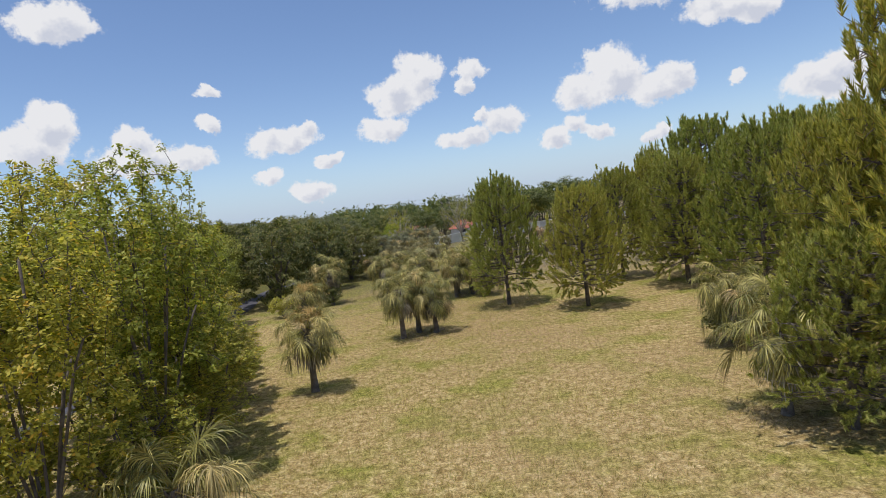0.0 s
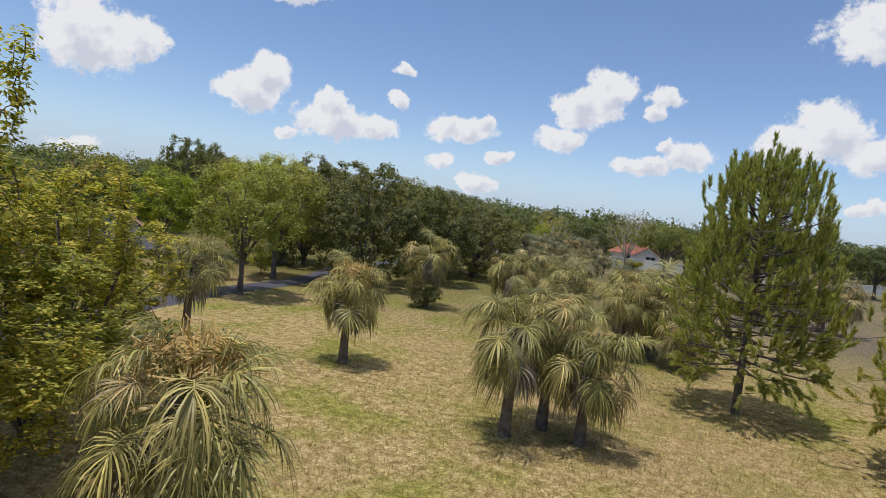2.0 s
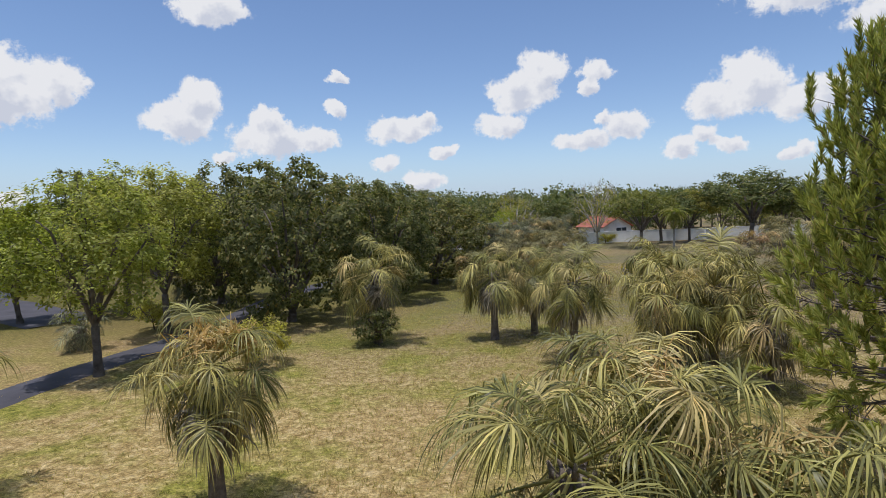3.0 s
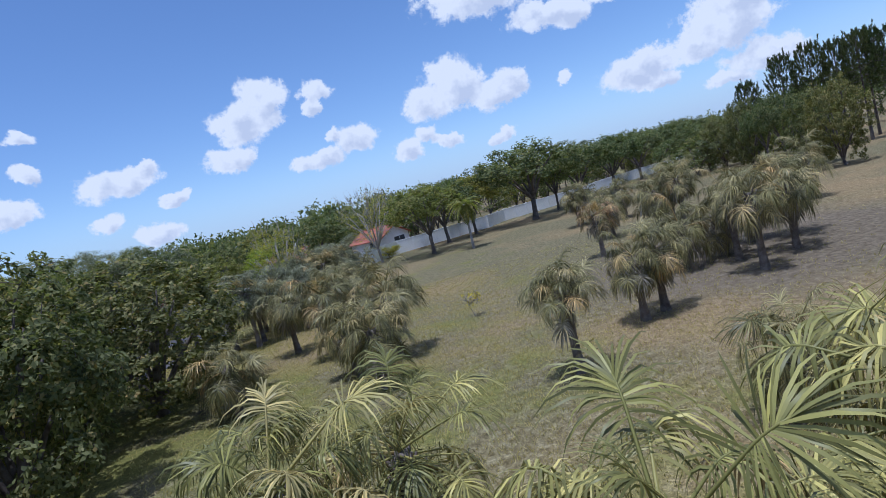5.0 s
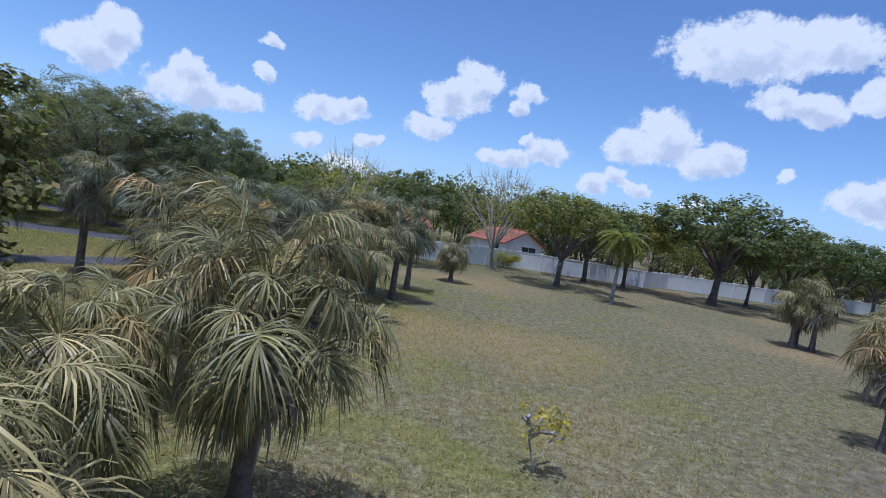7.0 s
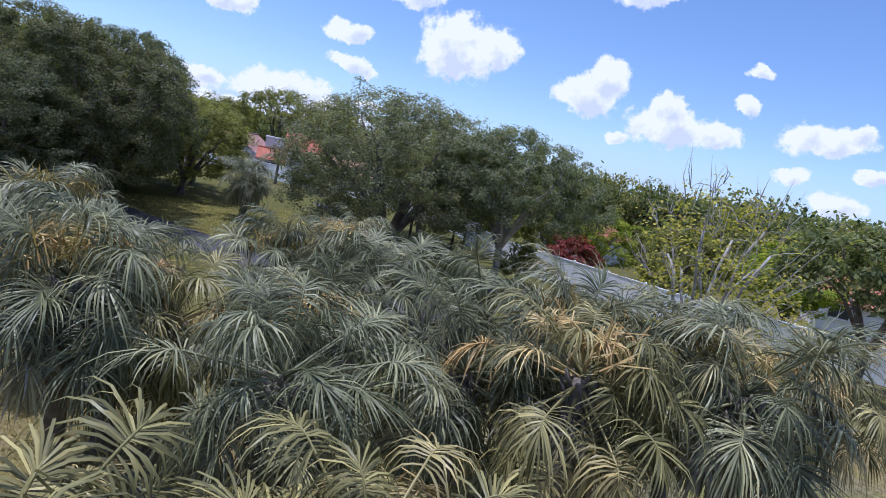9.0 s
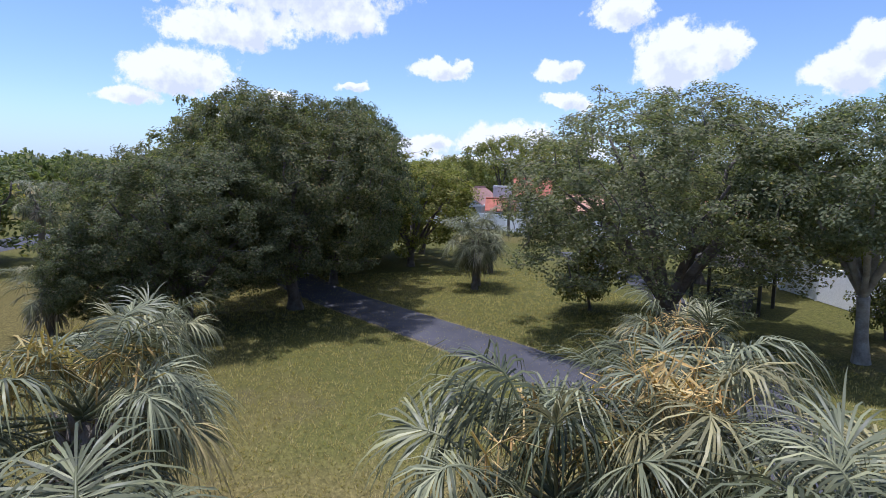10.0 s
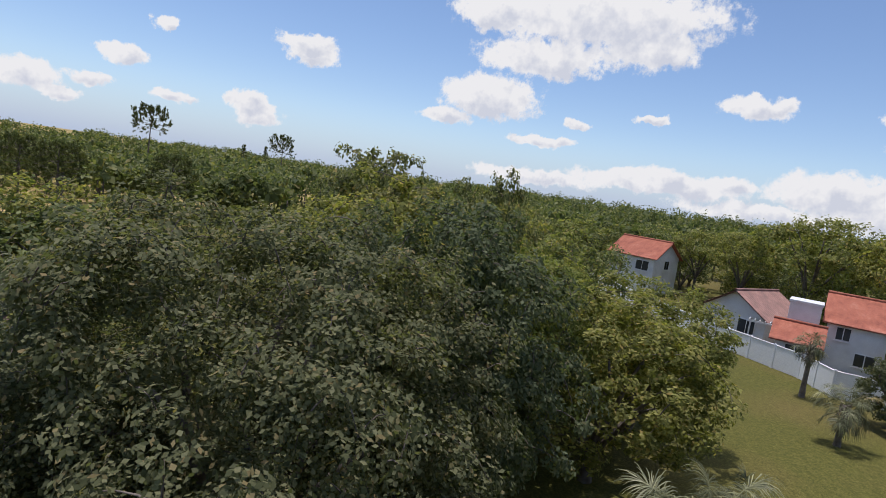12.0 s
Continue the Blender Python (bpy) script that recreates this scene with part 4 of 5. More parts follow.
plant(SPRIG, 1.95, 74.3, 1.25, 1.0, 0, "small yellow-green sapling on the dry lawn", "sapling", "sapling")
for i, (x, y, h, w) in enumerate([(8.5, 112.8, 8.0, 9.0), (12.8, 122.4, 8.2, 9.0), (25.0, 121.0, 10.4, 14.0), (17.2, 124.0, 8.0, 8.5), (35.5, 127.0, 9.0, 10.0), (44.0, 132.0, 9.0, 10.5), (55.6, 142.7, 8.8, 9.7), (66.0, 147.0, 9.0, 10.0), (31.0, 126.5, 8.0, 7.0), (76, 156, 9.5, 11.0), (-4.4, 112.0, 7.6, 7.6)]):
    plant(SHADE_LIGHT if i in (0, 3) else SHADE[i % 2], x, y, h, w * 1.15, i * 59, "broad shade tree with a dark layered crown by the white fence", "shade_tree", "tree", "shade trees along the fence")
for i, (x, y, h, w) in enumerate([(51.6, 122.0, 7.0, 6.0), (50.3, 114.2, 7.2, 5.6), (48.2, 107.0, 8.4, 5.4), (45.8, 99.6, 8.0, 5.2), (43.0, 93.0, 7.2, 5.0), (40.6, 88.0, 7.4, 5.2), (47.0, 103.2, 7.2, 5.0), (56.0, 117.0, 8.0, 6.0)]):
    plant(SHADE[i % 2] if i % 3 == 0 else FAR_OAKS[i % 2], x, y, h, w, i * 59, "dark green tree at the edge of the open lawn", "tree", "tree", "dark trees beside the tall pines")
for i, (x, y, h, w) in enumerate([(-88, 128.5, 12.6, 13.0), (-80, 133.5, 11.8, 11.0), (-96, 124.5, 9.6, 9.5), (-104, 122, 9.0, 9)]):
    plant(SHADE_LIGHT, x, y, h, w, i * 80, "tall spreading tree with light green layered crown behind the houses", "shade_tree", "tree", "trees behind the houses")
plant(SPARSE, -7.6, 102.2, 7.4, 5.6, 0, "half-bare tree with yellowing leaves and pale twigs", "tree", "tree")
for i, (x, y, h, w) in enumerate([(-27.5, 121.5, 5.6, 6.5), (-22.0, 119.5, 5.2, 6.0), (-16.0, 119.8, 5.8, 6.6), (-10.0, 121.5, 6.0, 7.0), (-33.5, 122.0, 6.0, 7.0)]):
    plant(GREENER if i % 2 else OLIVES[0], x, y, h, w, i * 47, "leafy green garden tree behind the white fence", "tree", "tree", "garden trees behind the fence")
plant(BARE, 3.3, 120.4, 9.4, 9.0, 0, "bare pale-barked tree in front of the house", "bare_tree", "tree")
plant(REDBUSH, -21.9, 116.2, 3.4, 4.4, 0, "dark red leafy shrub behind the white fence", "shrub", "shrub")
plant(GREEN_BUSH, -21.6, 110.4, 2.7, 2.7, 40, "dark green rounded shrub in front of the white fence", "shrub", "shrub")
plant(GREEN_BUSH, -29.5, 102.3, 3.4, 3.4, 80, "dark leafy shrub under the open oak", "shrub", "shrub")
plant(GREEN_BUSH, 12.4, 25.2, 2.6, 3.4, 80, "dense dark shrub at the foot of a palm", "shrub", "shrub")
plant(GREEN_BUSH, -11.0, 52.8, 1.7, 2.0, 0, "dark green shrub at the foot of a palm", "shrub", "shrub")
plant(BUSH, 4.8, 124.6, 1.6, 3.4, 20, "clipped green hedge bush at the fence corner", "bush", "bush")
plant(CONE, -57.0, 118.0, 4.7, 4.3, 0, "dense dark green rounded tree by the houses", "tree", "tree")

# ---------------------------------------------------------------- pines


def pine_meshes(seed, h, w, clear, mat=None, branches=88, tufts=13, needles=72, needle=0.21, axis=0.50, wdt=0.021, trunk_r=0.14, bare=0.34, taper=0.36):
    """A pine whose branches end in upright bottle-brush tufts; those of the lowest branches hang."""
    rng = np.random.default_rng(seed)
    wood, twigs = Geo(), Geo()
    z = np.linspace(-0.1, h * 0.95, 8)
    axis_line = np.stack([rng.normal() * 0.12 * (z / h), rng.normal() * 0.12 * (z / h), z], -1)
    wood.tube(axis_line, np.linspace(trunk_r * 1.25, 0.03, 8), 7, 0.15, rng)
    feet, ways = [], []
    for k in range(branches):
        u = (k + 0.5) / branches
        zb = clear + (h * 0.93 - clear) * u ** 0.95
        reach = w / 2 * 1.10 * (1 - u) ** taper * min(1.0, 0.80 + u) * (0.78 + 0.36 * rng.random())
        a = k * 2.399 + rng.random() * 0.6
        o = np.array([math.cos(a), math.sin(a), 0])
        side = np.array([-o[1], o[0], 0])
        L = max(0.25, reach - axis * (0.8 - 0.8 * u))
        ts = np.linspace(0, 1, 5)[:, None]
        line = np.array([0, 0, zb]) + o * L * ts + np.array([0, 0, L]) * ((-0.22 + 0.75 * u) * ts + 0.12 * ts ** 2)
        twigs.tube(line, np.linspace(0.04, 0.012, 5), 4)
        for s in range(max(3, int(tufts * (0.45 + 0.75 * L / (w / 2))))):
            t = bare + (1 - bare) * rng.random() ** 0.55
            p = np.array([np.interp(t, ts[:, 0], line[:, c]) for c in range(3)])
            q = p + side * rng.normal() * 0.30 * L + o * 0.12 * rng.random() + [0, 0, rng.normal() * 0.22]
            d = o * (0.40 - 0.25 * u) + np.array([0, 0, -0.75 + 2.3 * u ** 0.40]) + rng.normal(size=3) * 0.20
            twigs.tube([p - o * 0.18, (p + q) / 2 + [0, 0, -0.03], q], [0.014, 0.011, 0.007], 3)
            feet.append(q)
            ways.append(d / np.linalg.norm(d))
    for s in range(9):
        feet.append(np.array([rng.normal() * 0.22, rng.normal() * 0.22, h * 0.90 + 0.05 * h * rng.random() - axis * 0.4]))
        ways.append(np.array([rng.normal() * 0.12, rng.normal() * 0.12, 1.0]))
    feet, ways = np.array(feet), np.array(ways)
    n = len(feet)
    along = rng.random((n, needles, 1)) ** 0.8
    long = axis * (0.75 + 0.5 * rng.random((n, 1, 1)))
    out = rng.normal(size=(n, needles, 3))
    out -= (out * ways[:, None, :]).sum(2, keepdims=True) * ways[:, None, :]
    out /= np.linalg.norm(out, axis=2, keepdims=True) + 1e-9
    d = ways[:, None, :] * (0.75 + 0.4 * along) + out * (0.85 - 0.25 * along)
    d /= np.linalg.norm(d, axis=2, keepdims=True)
    b = feet[:, None, :] + ways[:, None, :] * long * along
    L = needle * (0.75 + 0.4 * rng.random((n, needles, 1)))
    side = np.cross(d, rng.normal(size=(n, needles, 3)))
    side /= np.linalg.norm(side, axis=2, keepdims=True)
    tri = np.stack([b - side * wdt, b + side * wdt, b + d * L], 2).reshape(-1, 3)
    crown = mesh_of("crown", tri, [np.arange(len(tri)).reshape(-1, 3)], mat or PINE)
    return wood.mesh("trunk", BARK, True), crown, [], twigs.mesh("branchwork", BARK, True)


PINES = [(*pine_meshes(s, 8.5, 6.0, 1.4), 8.5, 6.0) for s in (71, 72)]
FAR_PINE = (*pine_meshes(74, 8.5, 6.0, 1.5, tufts=11, needles=20, needle=0.28, axis=0.52, wdt=0.034), 8.5, 6.0)
HIGH_PINE = (*pine_meshes(73, 14.0, 6.0, 7.0, DARK_PINE, branches=46, tufts=9, needles=30, needle=0.36, axis=0.6, wdt=0.04, trunk_r=0.22, bare=0.45), 14.0, 6.0)
LONE_PINE = (*pine_meshes(76, 14.0, 7.0, 10.0, DARK_PINE, branches=26, tufts=9, needles=30, needle=0.40, axis=0.5, wdt=0.045, trunk_r=0.2, bare=0.5), 14.0, 7.0)
for i, (x, y, h, w) in enumerate([(3.9, 41.8, 8.9, 5.4), (8.6, 37.6, 7.6, 5.2), (16.6, 41.0, 8.9, 6.0), (19.6, 44.0, 11.4, 7.2), (23.0, 63.7, 10.8, 5.0), (12.6, 18.0, 8.6, 5.2), (13.4, 14.6, 12.5, 6.4), (10.6, 15.8, 5.4, 4.2), (16.2, 30.0, 9.4, 6.0), (20.5, 33.5, 10.2, 6.2),
                                      (14.0, 47.5, 8.6, 5.5), (25.5, 50.0, 10.0, 6.5), (20.5, 56.5, 9.4, 5.6), (29.0, 41.5, 10.8, 7.0), (31.0, 60.0, 10.0, 6.0), (27.0, 28.0, 10.5, 7.0), (34.0, 52.0, 11.0, 7.0), (24.0, 20.0, 11.0, 7.0)]):
    plant(PINES[i % 2] if x < 22 else FAR_PINE, x, y, h, w, i * 63, "yellow-green pine with tufted upright needles on the lawn", "pine_tree", "pine", "pines on the lawn")
for i, (x, y, h, w) in enumerate([(54, 106.4, 12.4, 4.0), (56.2, 104.4, 12.8, 4.2), (57.6, 102.4, 12.2, 3.8), (59, 100.8, 12.4, 4.2), (60.5, 99, 12.0, 4.2), (52, 110, 10.4, 4.0), (62.5, 97, 12.6, 4.4), (64, 104, 13, 4.4), (62, 92, 12.4, 4.2), (66, 95, 13, 4.4)]):
    plant(HIGH_PINE, x, y, h, w, i * 63, "tall mature pine with a bare trunk and dark crown", "pine_tree", "pine", "tall pines")
for i, (x, y, h, w) in enumerate([(-150, 14, 18, 8.5), (-190, 30, 17, 8.0), (-72, 46, 8.5, 6), (-78, 50, 9, 6), (-69, 40, 8, 6), (-82, 42, 9, 6.5), (-88, 56, 9, 6)]):
    plant(LONE_PINE if i < 2 else HIGH_PINE, x, y, h, w, i * 63, "lone tall pine above the distant woods" if i < 2 else "pine in a far stand", "pine_tree", "pine", "far pines")

SPIRE = (*pine_meshes(77, 14.0, 3.8, 2.0, DARK_PINE, branches=70, tufts=6, needles=18, needle=0.30, axis=0.4, wdt=0.05, trunk_r=0.16, taper=0.9), 14.0, 3.8)
for x, y, h in ((-220.9, 4.6, 14.0), (-223.6, 11.3, 14.4)):
    plant(SPIRE, x, y, h, 4.6, x * 31, "far narrow conical conifer above the woods", "conifer", "conifer", "far conifers")

# ---------------------------------------------------------------- trees behind the houses
BELT = [kind_of(8.5, 7.5, s, 0.4, m, BARK, clusters=120, per=24, leaf=(0.32, 0.18), spread=0.46, trunk_r=0.2, limbs=4, low=-0.97) for s, m in ((81, DUSK), (82, OLIVE), (83, DUSK))]
belt_rng = np.random.default_rng(8)
for x0, y0, x1, y1, n, h0, h1 in ((-112, 128, -44, 141, 26, 4.8, 8.8), (-40, 146, 14, 156, 16, 7.5, 9.5), (16, 154, 105, 182, 26, 7.5, 10), (-112, 70, -108, 126, 16, 7, 9.5), (-66, 80, -72, 106, 9, 7, 9), (-58, 74, -40, 40, 16, 6, 8.5), (84, 140, 110, 60, 12, 9, 12), (60, 112, 90, 150, 18, 6, 8.5), (44, 116, 60, 128, 5, 5, 6.5), (-60, 28, -40, -20, 14, 8, 10)):
    for k in range(n):
        t = (k + belt_rng.random()) / n
        plant(BELT[k % 3], x0 + (x1 - x0) * t + belt_rng.normal() * 2.5, y0 + (y1 - y0) * t + belt_rng.normal() * 2.5, h0 + (h1 - h0) * belt_rng.random(), 6.5 + 3.5 * belt_rng.random(), k * 61,
              "leafy green tree in the belt round the park", "tree", "tree", "trees round the park")

# ---------------------------------------------------------------- feather palm by the fence


def feather_palm(x, y, h):
    rng = np.random.default_rng(7)
    ob = thing("queen_palm", x, y, "slim queen palm with yellow-green feather fronds on the lawn", "palm")
    g = Geo()
    zs = np.linspace(-0.1, h - 1.6, 8)
    g.tube(np.stack([0.02 * zs, 0 * zs, zs], -1), np.linspace(0.15, 0.09, 8), 8, 0.1, rng)
    part("trunk", g.mesh("trunk", PALE_BARK, True), ob)
    f = Geo()
    ts = np.linspace(0, 1, 9)
    spine = np.stack([2.0 * ts, 0 * ts, 1.25 * ts - 2.1 * ts ** 2.2], -1)
    f.tube(spine, np.linspace(0.02, 0.005, 9), 3)
    for t in np.linspace(0.18, 0.99, 34):
        p = np.array([np.interp(t, ts, spine[:, c]) for c in range(3)])
        for s in (-1, 1):
            w = np.array([0.22, s * 0.55 * (1.1 - t * 0.6), -0.10]) * (0.8 + 0.4 * rng.random())
            row = np.array([p, p + w * 0.55 + [0, 0, 0.03], p + w + [0, 0, -0.16]])
            half = np.array([[0.025, 0, 0], [0.03, 0, 0], [0.002, 0, 0]])
            f.strip(row - half, row + half)
    me = f.mesh("frond", OLIVE)
    for i in range(24):
        part("frond", me, ob, m=Matrix.Translation((0.02 * h, 0, h - 1.7)) @ pose(0, 0, 0, rng.normal() * 12, -34 + 4.2 * i, i * 137.5) @ Matrix.Diagonal((0.88, 0.88, 0.95, 1)))


feather_palm(11.5, 106.4, 6.4)

# ---------------------------------------------------------------- fences


def fence_run(a, b, label, height=1.83):
    """White solid fence from a to b: posts and panels with a cap."""
    a, b = Vector((*a, 0)), Vector((*b, 0))
    d = b - a
    n = max(1, round(d.length / 2.4))
    step = d.length / n
    ob = thing("fence", a.x, a.y, label, "fence", "white fences", math.degrees(math.atan2(d.y, d.x)))
    panel = box_mesh("panel", (step - 0.15, 0.06, height - 0.08), FENCE, 0.008, (step / 2, 0, (height - 0.08) / 2 + 0.03))
    cap = box_mesh("cap", (step - 0.15, 0.11, 0.06), FENCE, 0.008, (step / 2, 0, height - 0.02))
    post = box_mesh("post", (0.15, 0.15, height + 0.13), FENCE, 0.015, (0, 0, (height + 0.13) / 2 - 0.05))
    for i in range(n + 1):
        m = Matrix.Translation((i * step, 0, 0))
        part("post", post, ob, m=m)
        if i < n:
            part("panel", panel, ob, m=m)
            part("cap", cap, ob, m=m)
    return ob


FENCE_LINE = [(-98, 107), (-84, 110.5), (-74.6, 113.5), (-66.4, 117.4), (-62.6, 117.6), (-60.2, 123.5), (-48, 124.2), (-38, 121.6), (-30.5, 116.0), (-25, 114.0), (-13, 114.2), (-3, 118.0), (6.6, 126.8), (20.8, 129.2), (25.2, 134.0), (38.5, 137.6), (54, 147.5), (72, 154.5), (92, 163)]
for p, q in zip(FENCE_LINE, FENCE_LINE[1:]):
    fence_run(p, q, "white solid garden fence along the edge of the park")

# ---------------------------------------------------------------- houses


def gable_walls(w, d, eave, ridge, mat):
    bm = bmesh.new()
    pr = [(-w / 2, 0), (w / 2, 0), (w / 2, eave), (0, ridge), (-w / 2, eave)]
    front = [bm.verts.new((x, -d / 2, z)) for x, z in pr]
    back = [bm.verts.new((x, d / 2, z)) for x, z in pr]
    bm.faces.new(front)
    bm.faces.new(back[::-1])
    for i in range(5):
        j = (i + 1) % 5
        bm.faces.new((front[j], front[i], back[i], back[j]))
    bmesh.ops.recalc_face_normals(bm, faces=bm.faces[:])
    me = bpy.data.meshes.new("wall")
    bm.to_mesh(me)
    bm.free()
    me.materials.append(mat)
    return me


def roof_slope(w, d, eave, ridge, side, mat, over=0.45):
    """One pitched slope with rows of barrel tiles."""
    run, rise = w / 2, ridge - eave
    length = math.hypot(run, rise)
    ux, uz = run / length, -rise / length
    k = max(2, int(d / 0.33))
    cols = 4 * k
    rows_n = max(2, int((length + over) / 0.42))
    v, q = [], []
    for r in range(rows_n + 1):
        for s in (0, 1):
            t = min((r + s) * (length + over) / (rows_n + 1), length + over)
            lift = 0.13 - 0.04 * s
            for c in range(cols + 1):
                yy = -d / 2 - over + (d + 2 * over) * c / cols
                bumpz = 0.035 * abs(math.sin(math.pi * c / 4))
                v.append((side * (ux * t) + side * -uz * (lift + bumpz) * 0, yy, ridge + uz * t + lift + bumpz))
    n = cols + 1
    for r in range(2 * (rows_n + 1) - 1):
        for c in range(cols):
            a = r * n + c
            q.append((a, a + 1, a + 1 + n, a + n))
    base = len(v)
    for t in (0, length + over):
        for yy in (-d / 2 - over, d / 2 + over):
            v.append((side * ux * t, yy, ridge + uz * t + 0.01))
    q.append((base, base + 1, base + 3, base + 2))
    return mesh_of("roof", v, [np.array(q)], mat, False)


def window_part(house, x, y, z, w, h, turn):
    wdw = part("window", box_mesh("window", (w, 0.06, h), TRIM, 0.01), house, "white-framed window", pose(x, y, z, 0, 0, turn))
    for s in (-1, 1):
        part("pane", box_mesh("pane", (w / 2 - 0.07, 0.03, h - 0.14), DARK, 0.0, (s * w / 4, -0.03, 0)), wdw)
    part("sill", box_mesh("sill", (w + 0.16, 0.16, 0.07), TRIM, 0.01, (0, -0.06, -h / 2 - 0.05)), wdw)


def house(x, y, turn, w, d, eave, ridge, label, roof=TILE, wall=STUCCO, windows=(), door=None, chimney=None):
    ob = thing("house", x, y, label, "house", "houses behind the fence", turn)
    part("wall", gable_walls(w, d, eave, ridge, wall), ob)
    for s in (-1, 1):
        part("roof", roof_slope(w, d, eave, ridge, s, roof), ob)
    ridge_cap = Geo()
    ridge_cap.tube([(0, -d / 2 - 0.45, ridge + 0.15), (0, d / 2 + 0.45, ridge + 0.15)], [0.12, 0.12], 8)
    part("ridge_tile", ridge_cap.mesh("ridge_tile", roof), ob)
    for face, u, z, ww, hh in windows:
        if face == "front":
            window_part(ob, u, -d / 2 - 0.02, z, ww, hh, 0)
        elif face == "right":
            window_part(ob, w / 2 + 0.02, u, z, ww, hh, 90)
        else:
            window_part(ob, -w / 2 - 0.02, u, z, ww, hh, -90)
    if door:
        part("door", box_mesh("door", (1.0, 0.08, 2.05), TIMBER, 0.01, (door, -d / 2 - 0.03, 1.03)), ob, "dark door")
    if chimney:
        part("chimney", box_mesh("chimney", (0.9, 0.9, 1.5), STUCCO, 0.03, (chimney[0], chimney[1], ridge + 0.2)), ob)
    return ob


white = "white stucco house with a red tiled roof behind the fence"
house(-78.8, 119.0, 40, 5.8, 7.0, 2.7, 4.6, "white stucco house with a weathered brown-red gable roof", DULL_TILE, STUCCO, [("front", 1.3, 1.7, 1.5, 1.3), ("front", -2.1, 1.5, 0.8, 1.5), ("right", 0, 1.6, 1.6, 1.2)])
house(-70.4, 118.9, -29, 3.2, 2.8, 2.3, 3.4, "low white porch wing with a red tiled roof", TILE, STUCCO, [("right", 0.0, 1.4, 1.4, 1.1)])
house(-73.5, 125.0, -29, 6.0, 4.0, 3.9, 5.8, "two-storey white house with a bright red tiled roof", TILE, STUCCO, [("right", -0.9, 3.0, 1.0, 1.1), ("right", 0.8, 1.2, 1.4, 1.1), ("front", 0.0, 2.8, 1.2, 1.1)])
house(-67.5, 129.5, -29, 8.0, 7.0, 2.4, 3.9, "low house with a faded pinkish red roof behind the trees", CLAY, PINK_STUCCO, [("right", 0.0, 1.5, 1.8, 1.2)])
house(-102.5, 114.5, 136, 6.2, 6.4, 4.8, 6.8, "two-storey white house with a bright red tiled roof", TILE, STUCCO, [("front", 0.0, 3.9, 1.1, 1.2), ("left", -1.6, 3.6, 1.8, 1.3), ("left", 1.6, 3.6, 1.0, 1.2)])
house(5.7, 137.9, 38, 6.4, 6.5, 2.4, 3.9, white, TILE, STUCCO, [("left", -1.6, 1.6, 1.6, 1.1), ("front", 0.9, 1.7, 2.4, 0.9)])
house(-8.5, 136.5, 112, 6.5, 7.0, 2.4, 3.9, white, TILE, STUCCO, [("left", -1.5, 1.6, 2.0, 1.1), ("left", 2.2, 1.6, 1.4, 1.1)])
house(-31.5, 133.0, 8, 6.5, 7.0, 2.4, 3.6, white, TILE, STUCCO, [("front", -1.2, 1.6, 1.6, 1.1), ("front", 1.6, 1.6, 1.2, 1.1)])
house(-48.0, 132.0, 5, 9.0, 10.0, 2.8, 4.4, white, TILE, PINK_STUCCO, [("front", -1.5, 1.8, 2.0, 1.2)])
# houses beyond the drive, walls cut low so the roofs sit lower
house(-44.8, 58.4, 51, 5.0, 5.6, 1.2, 2.3, "house with a faded terracotta roof beyond the drive, built too low", CLAY, PINK_STUCCO)
house(-49.5, 69.0, 40, 4.0, 6.0, 1.0, 2.3, "white house with a pale gable beyond the drive, built too low", DULL_TILE, STUCCO)


def annex(x, y, turn, w, d, h):
    """Flat-roofed white block between the houses, with a slatted pergola at its side."""
    ob = thing("annex", x, y, "flat-roofed white annex with a slatted pergola between the houses", "annex", "", turn)
    part("wall", box_mesh("wall", (w, d, h), STUCCO, 0.02, (0, 0, h / 2)), ob)
    part("parapet", box_mesh("parapet", (w + 0.16, d + 0.16, 0.22), TRIM, 0.02, (0, 0, h + 0.11)), ob)
    part("door", box_mesh("door", (1.0, 0.08, 2.05), TIMBER, 0.01, (0, -d / 2 - 0.03, 1.03)), ob, "dark door")
    for s in (-1, 1):
        part("post", box_mesh("post", (0.12, 0.12, 2.4), TRIM, 0.01, (-w / 2 - 2.6, s * (d / 2 - 0.2), 1.2)), ob)
        part("beam", box_mesh("beam", (2.9, 0.1, 0.16), TRIM, 0.01, (-w / 2 - 1.4, s * (d / 2 - 0.2), 2.45)), ob)
    for i in range(7):
        part("slat", box_mesh("slat", (0.08, d, 0.12), TRIM, 0.01, (-w / 2 - 0.3 - 0.4 * i, 0, 2.6)), ob)


annex(-73.5, 120.7, 61, 2.3, 2.4, 4.8)


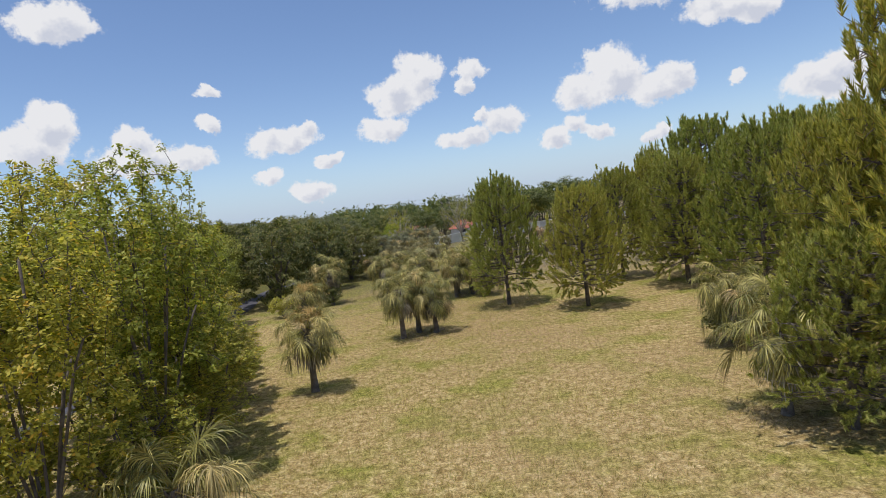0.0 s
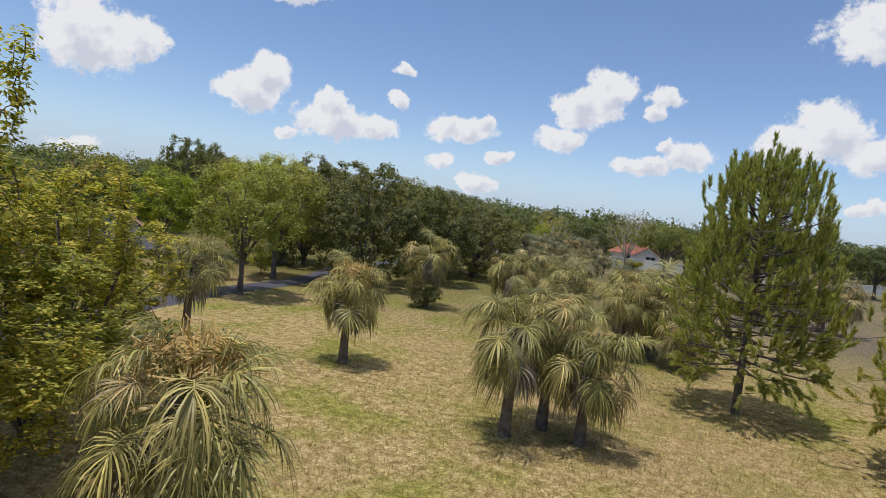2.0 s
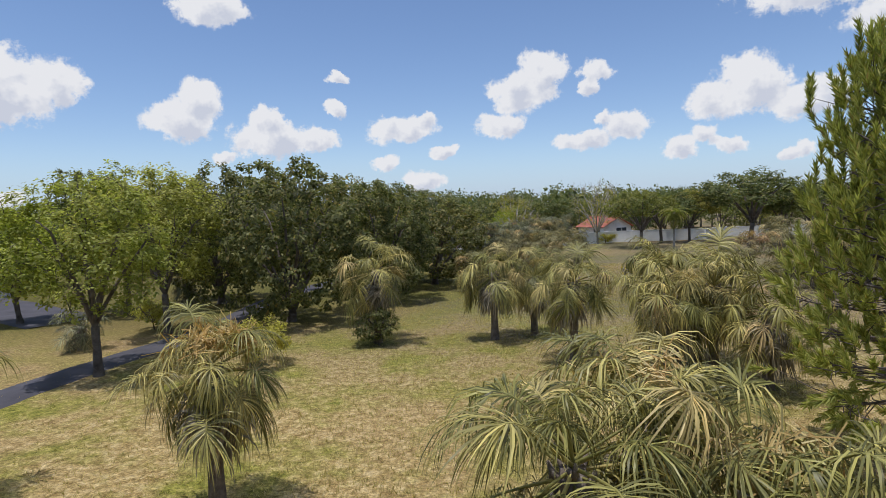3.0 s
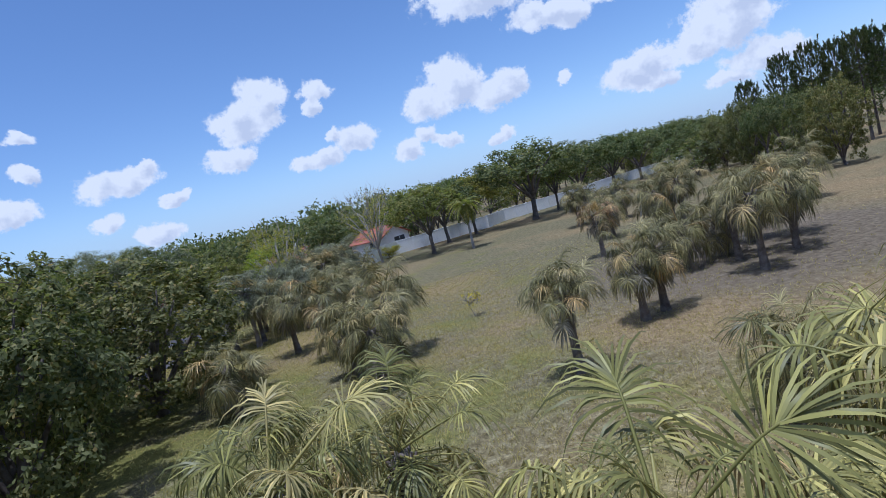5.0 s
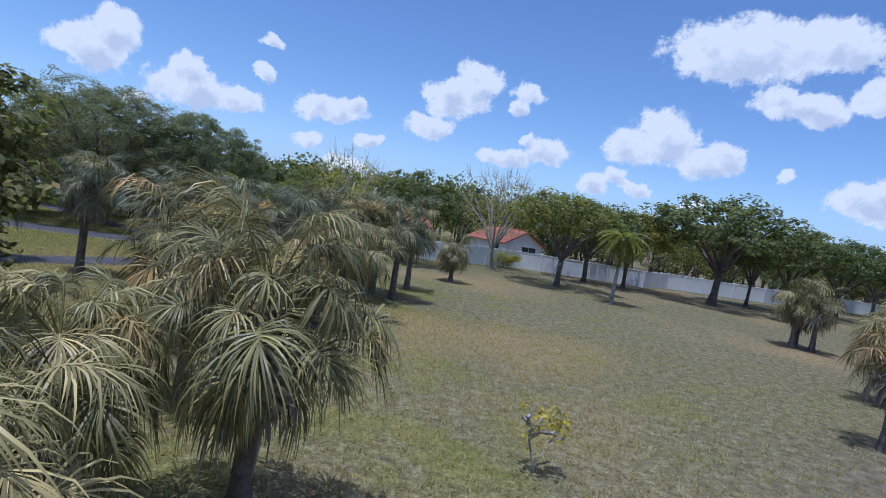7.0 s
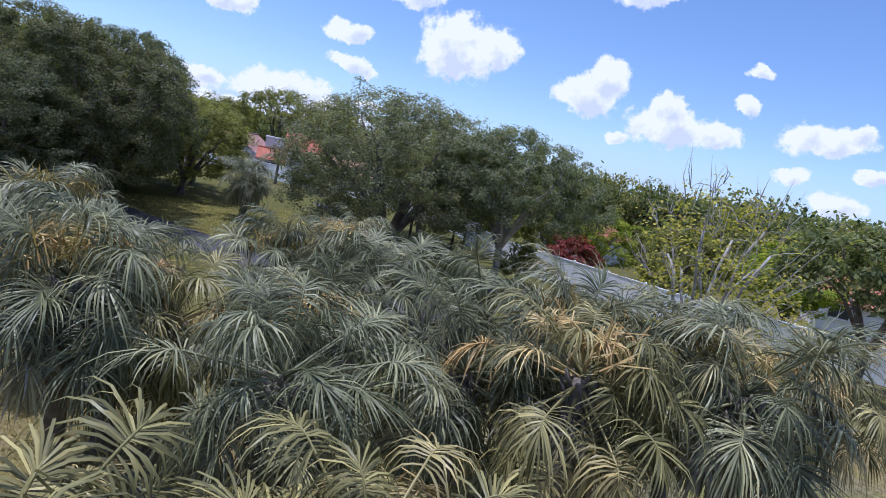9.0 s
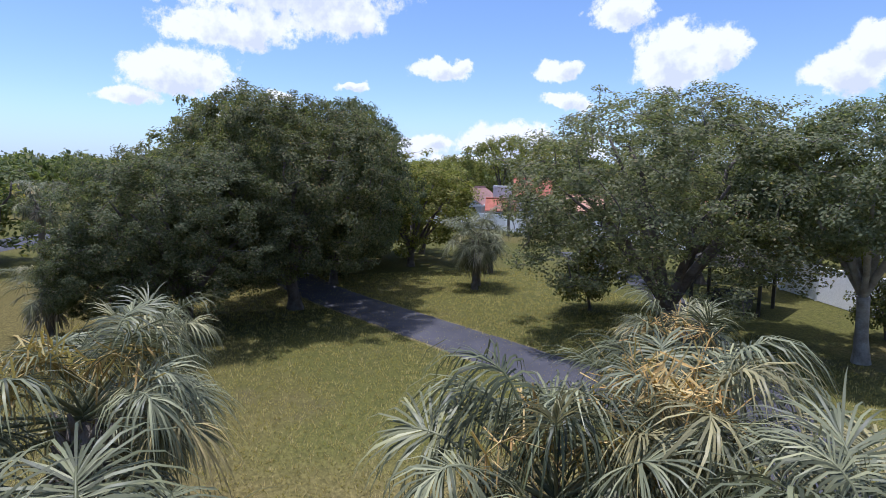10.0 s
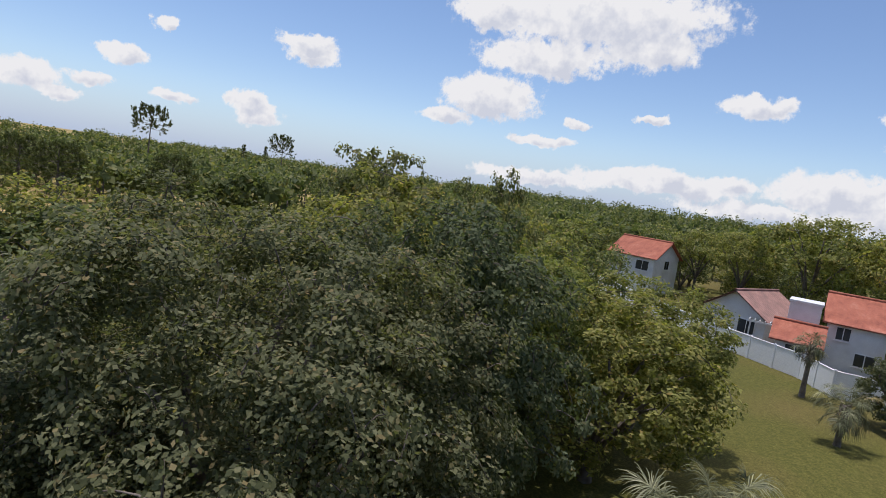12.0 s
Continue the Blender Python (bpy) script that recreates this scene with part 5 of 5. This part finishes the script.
def shelter(x, y, turn):
    ob = thing("picnic_shelter", x, y, "small dark timber picnic shelter beside the footpath", "shelter", "", turn)
    for sx in (-1.5, 1.5):
        for sy in (-1.2, 1.2):
            part("post", box_mesh("post", (0.14, 0.14, 2.2), TIMBER, 0.01, (sx, sy, 1.1)), ob)
    bm = bmesh.new()
    lo = [bm.verts.new((sx * 2.1, sy * 1.8, 2.15)) for sx, sy in ((-1, -1), (1, -1), (1, 1), (-1, 1))]
    hi = [bm.verts.new((sx * 0.7, 0, 2.95)) for sx in (-1, 1)]
    for f in ((lo[0], lo[1], hi[1], hi[0]), (lo[1], lo[2], hi[1]), (lo[2], lo[3], hi[0], hi[1]), (lo[3], lo[0], hi[0]), (lo[3], lo[2], lo[1], lo[0])):
        bm.faces.new(f)
    me = bpy.data.meshes.new("roof")
    bm.to_mesh(me)
    bm.free()
    me.materials.append(TIMBER)
    part("roof", me, ob)
    part("tabletop", box_mesh("tabletop", (1.8, 0.75, 0.06), TIMBER, 0.01, (0, 0, 0.75)), ob)
    for s in (-1, 1):
        part("bench", box_mesh("bench", (1.8, 0.28, 0.05), TIMBER, 0.01, (0, s * 0.75, 0.45)), ob)
        part("leg", box_mesh("leg", (0.08, 1.5, 0.72), TIMBER, 0.01, (s * 0.7, 0, 0.36)), ob)


shelter(-28.0, 109.4, 25)

# ---------------------------------------------------------------- far woods


def far_woods():
    rng = np.random.default_rng(99)
    spots = []

    def belt(x0, y0, x1, y1, n, wide, h0, h1):
        for i in range(n):
            t = rng.random()
            spots.append((x0 + (x1 - x0) * t + rng.normal() * wide, y0 + (y1 - y0) * t + rng.normal() * wide, h0 + (h1 - h0) * rng.random()))

    belt(-120, 145, -30, 150, 55, 6, 7, 10)
    belt(-30, 162, 20, 172, 40, 6, 8, 11)
    belt(25, 182, 115, 205, 50, 7, 8, 11)
    belt(-130, 50, -128, 140, 50, 6, 7, 10)
    belt(-75, 30, -60, -40, 50, 9, 8, 11)
    belt(108, 160, 140, 40, 60, 9, 9, 13)
    belt(70, 75, 85, -30, 60, 10, 9, 13)
    belt(-300, 40, -160, 220, 150, 22, 8, 12)
    belt(-160, 230, 200, 330, 190, 26, 9, 13)
    belt(-320, -100, -280, 60, 90, 25, 8, 12)
    belt(200, 300, 300, 0, 120, 25, 9, 13)
    belt(-40, -60, 70, -60, 50, 8, 8, 12)
    belt(-100, -5, -85, 30, 30, 6, 7, 9)
    belt(-125, 0, -104, 60, 70, 7, 6.5, 9)
    belt(-190, -60, -170, 80, 90, 14, 8, 10)
    belt(-430, -150, -370, 120, 150, 30, 10, 13)
    belt(-300, -190, -130, -110, 110, 24, 9, 12)
    belt(-420, 90, -300, 330, 170, 32, 10, 15)
    q, trunks = [], Geo()
    for x, y, h in spots:
        near = abs(x) < 130 and y < 200
        r = h * (0.36 + 0.16 * rng.random())
        way, phase = rng.normal(size=(3, 3)) * 3.2, rng.random(3) * 6
        # a core of large leaf masses, and a fine uneven skin
        for n, reach, s0 in ((34, 0.66, 0.75), (105 if near else 70, 0.95, 0.29 if near else 0.46)):
            d = rng.normal(size=(n, 3))
            d /= np.linalg.norm(d, axis=1, keepdims=True)
            d[:, 2] = np.where(d[:, 2] < -0.6, -d[:, 2], d[:, 2])
            lob = 1 + 0.12 * np.sin(d @ way.T + phase).sum(1)
            p = np.array([x, y, h * 0.56]) + d * (np.array([r, r, h * 0.42]) * (reach + 0.14 * (rng.random((n, 1)) - 0.5))) * lob[:, None]
            for k in range(2):
                a = rng.normal(size=(n, 3))
                a /= np.linalg.norm(a, axis=1, keepdims=True)
                b = np.cross(a, d + 0.4 * rng.normal(size=(n, 3)))
                b /= np.linalg.norm(b, axis=1, keepdims=True)
                s = s0 * (0.7 + 0.7 * rng.random((n, 1)))
                o = p + rng.normal(size=(n, 3)) * 0.28
                q.append(np.stack([o - a * s, o + b * s * 0.6, o + a * s, o - b * s * 0.6], 1))
        trunks.tube([(x, y, -0.1), (x + 0.1, y, h * 0.5)], [0.2, 0.12], 4)
    q = np.concatenate(q).reshape(-1, 3)
    ob = tagged(new("far_woods", mesh_of("far_woods", q, [np.arange(len(q)).reshape(-1, 4)], DUSK)), "belts of dark green woodland round the park and beyond the houses", "woods", kind="stuff")
    part("trunks", trunks.mesh("trunks", BARK), ob)


far_woods()


def grass_tufts():
    """Short dry blades over the stretch of lawn that is passed closest."""
    rng = np.random.default_rng(5)
    n = 110000
    t = rng.random(n)
    x = np.where(t < 0.62, rng.normal(size=n) * 8 - 1, -8 - rng.random(n) * 34)
    y = np.where(t < 0.62, 6 + rng.random(n) * 84, 80 + rng.random(n) * 26)
    p = np.stack([x, y, np.zeros(n)], -1)
    out = []
    for k in range(3):
        a = rng.random(n) * 6.28
        L = 0.03 + 0.07 * rng.random(n)
        o = np.stack([np.cos(a), np.sin(a), 0 * a], -1)
        s = np.stack([-np.sin(a), np.cos(a), 0 * a], -1) * 0.012
        b = p + rng.normal(size=(n, 3)) * [0.05, 0.05, 0]
        out.append(np.stack([b - s, b + s, b + o * (L * 0.8)[:, None] + np.array([0, 0, 1.0]) * L[:, None]], 1))
    v = np.concatenate(out).reshape(-1, 3)
    tagged(new("grass", mesh_of("grass", v, [np.arange(len(v)).reshape(-1, 3)], BLADES)), "short dry straw-coloured grass tufts over the lawn", "grass", kind="stuff")


grass_tufts()
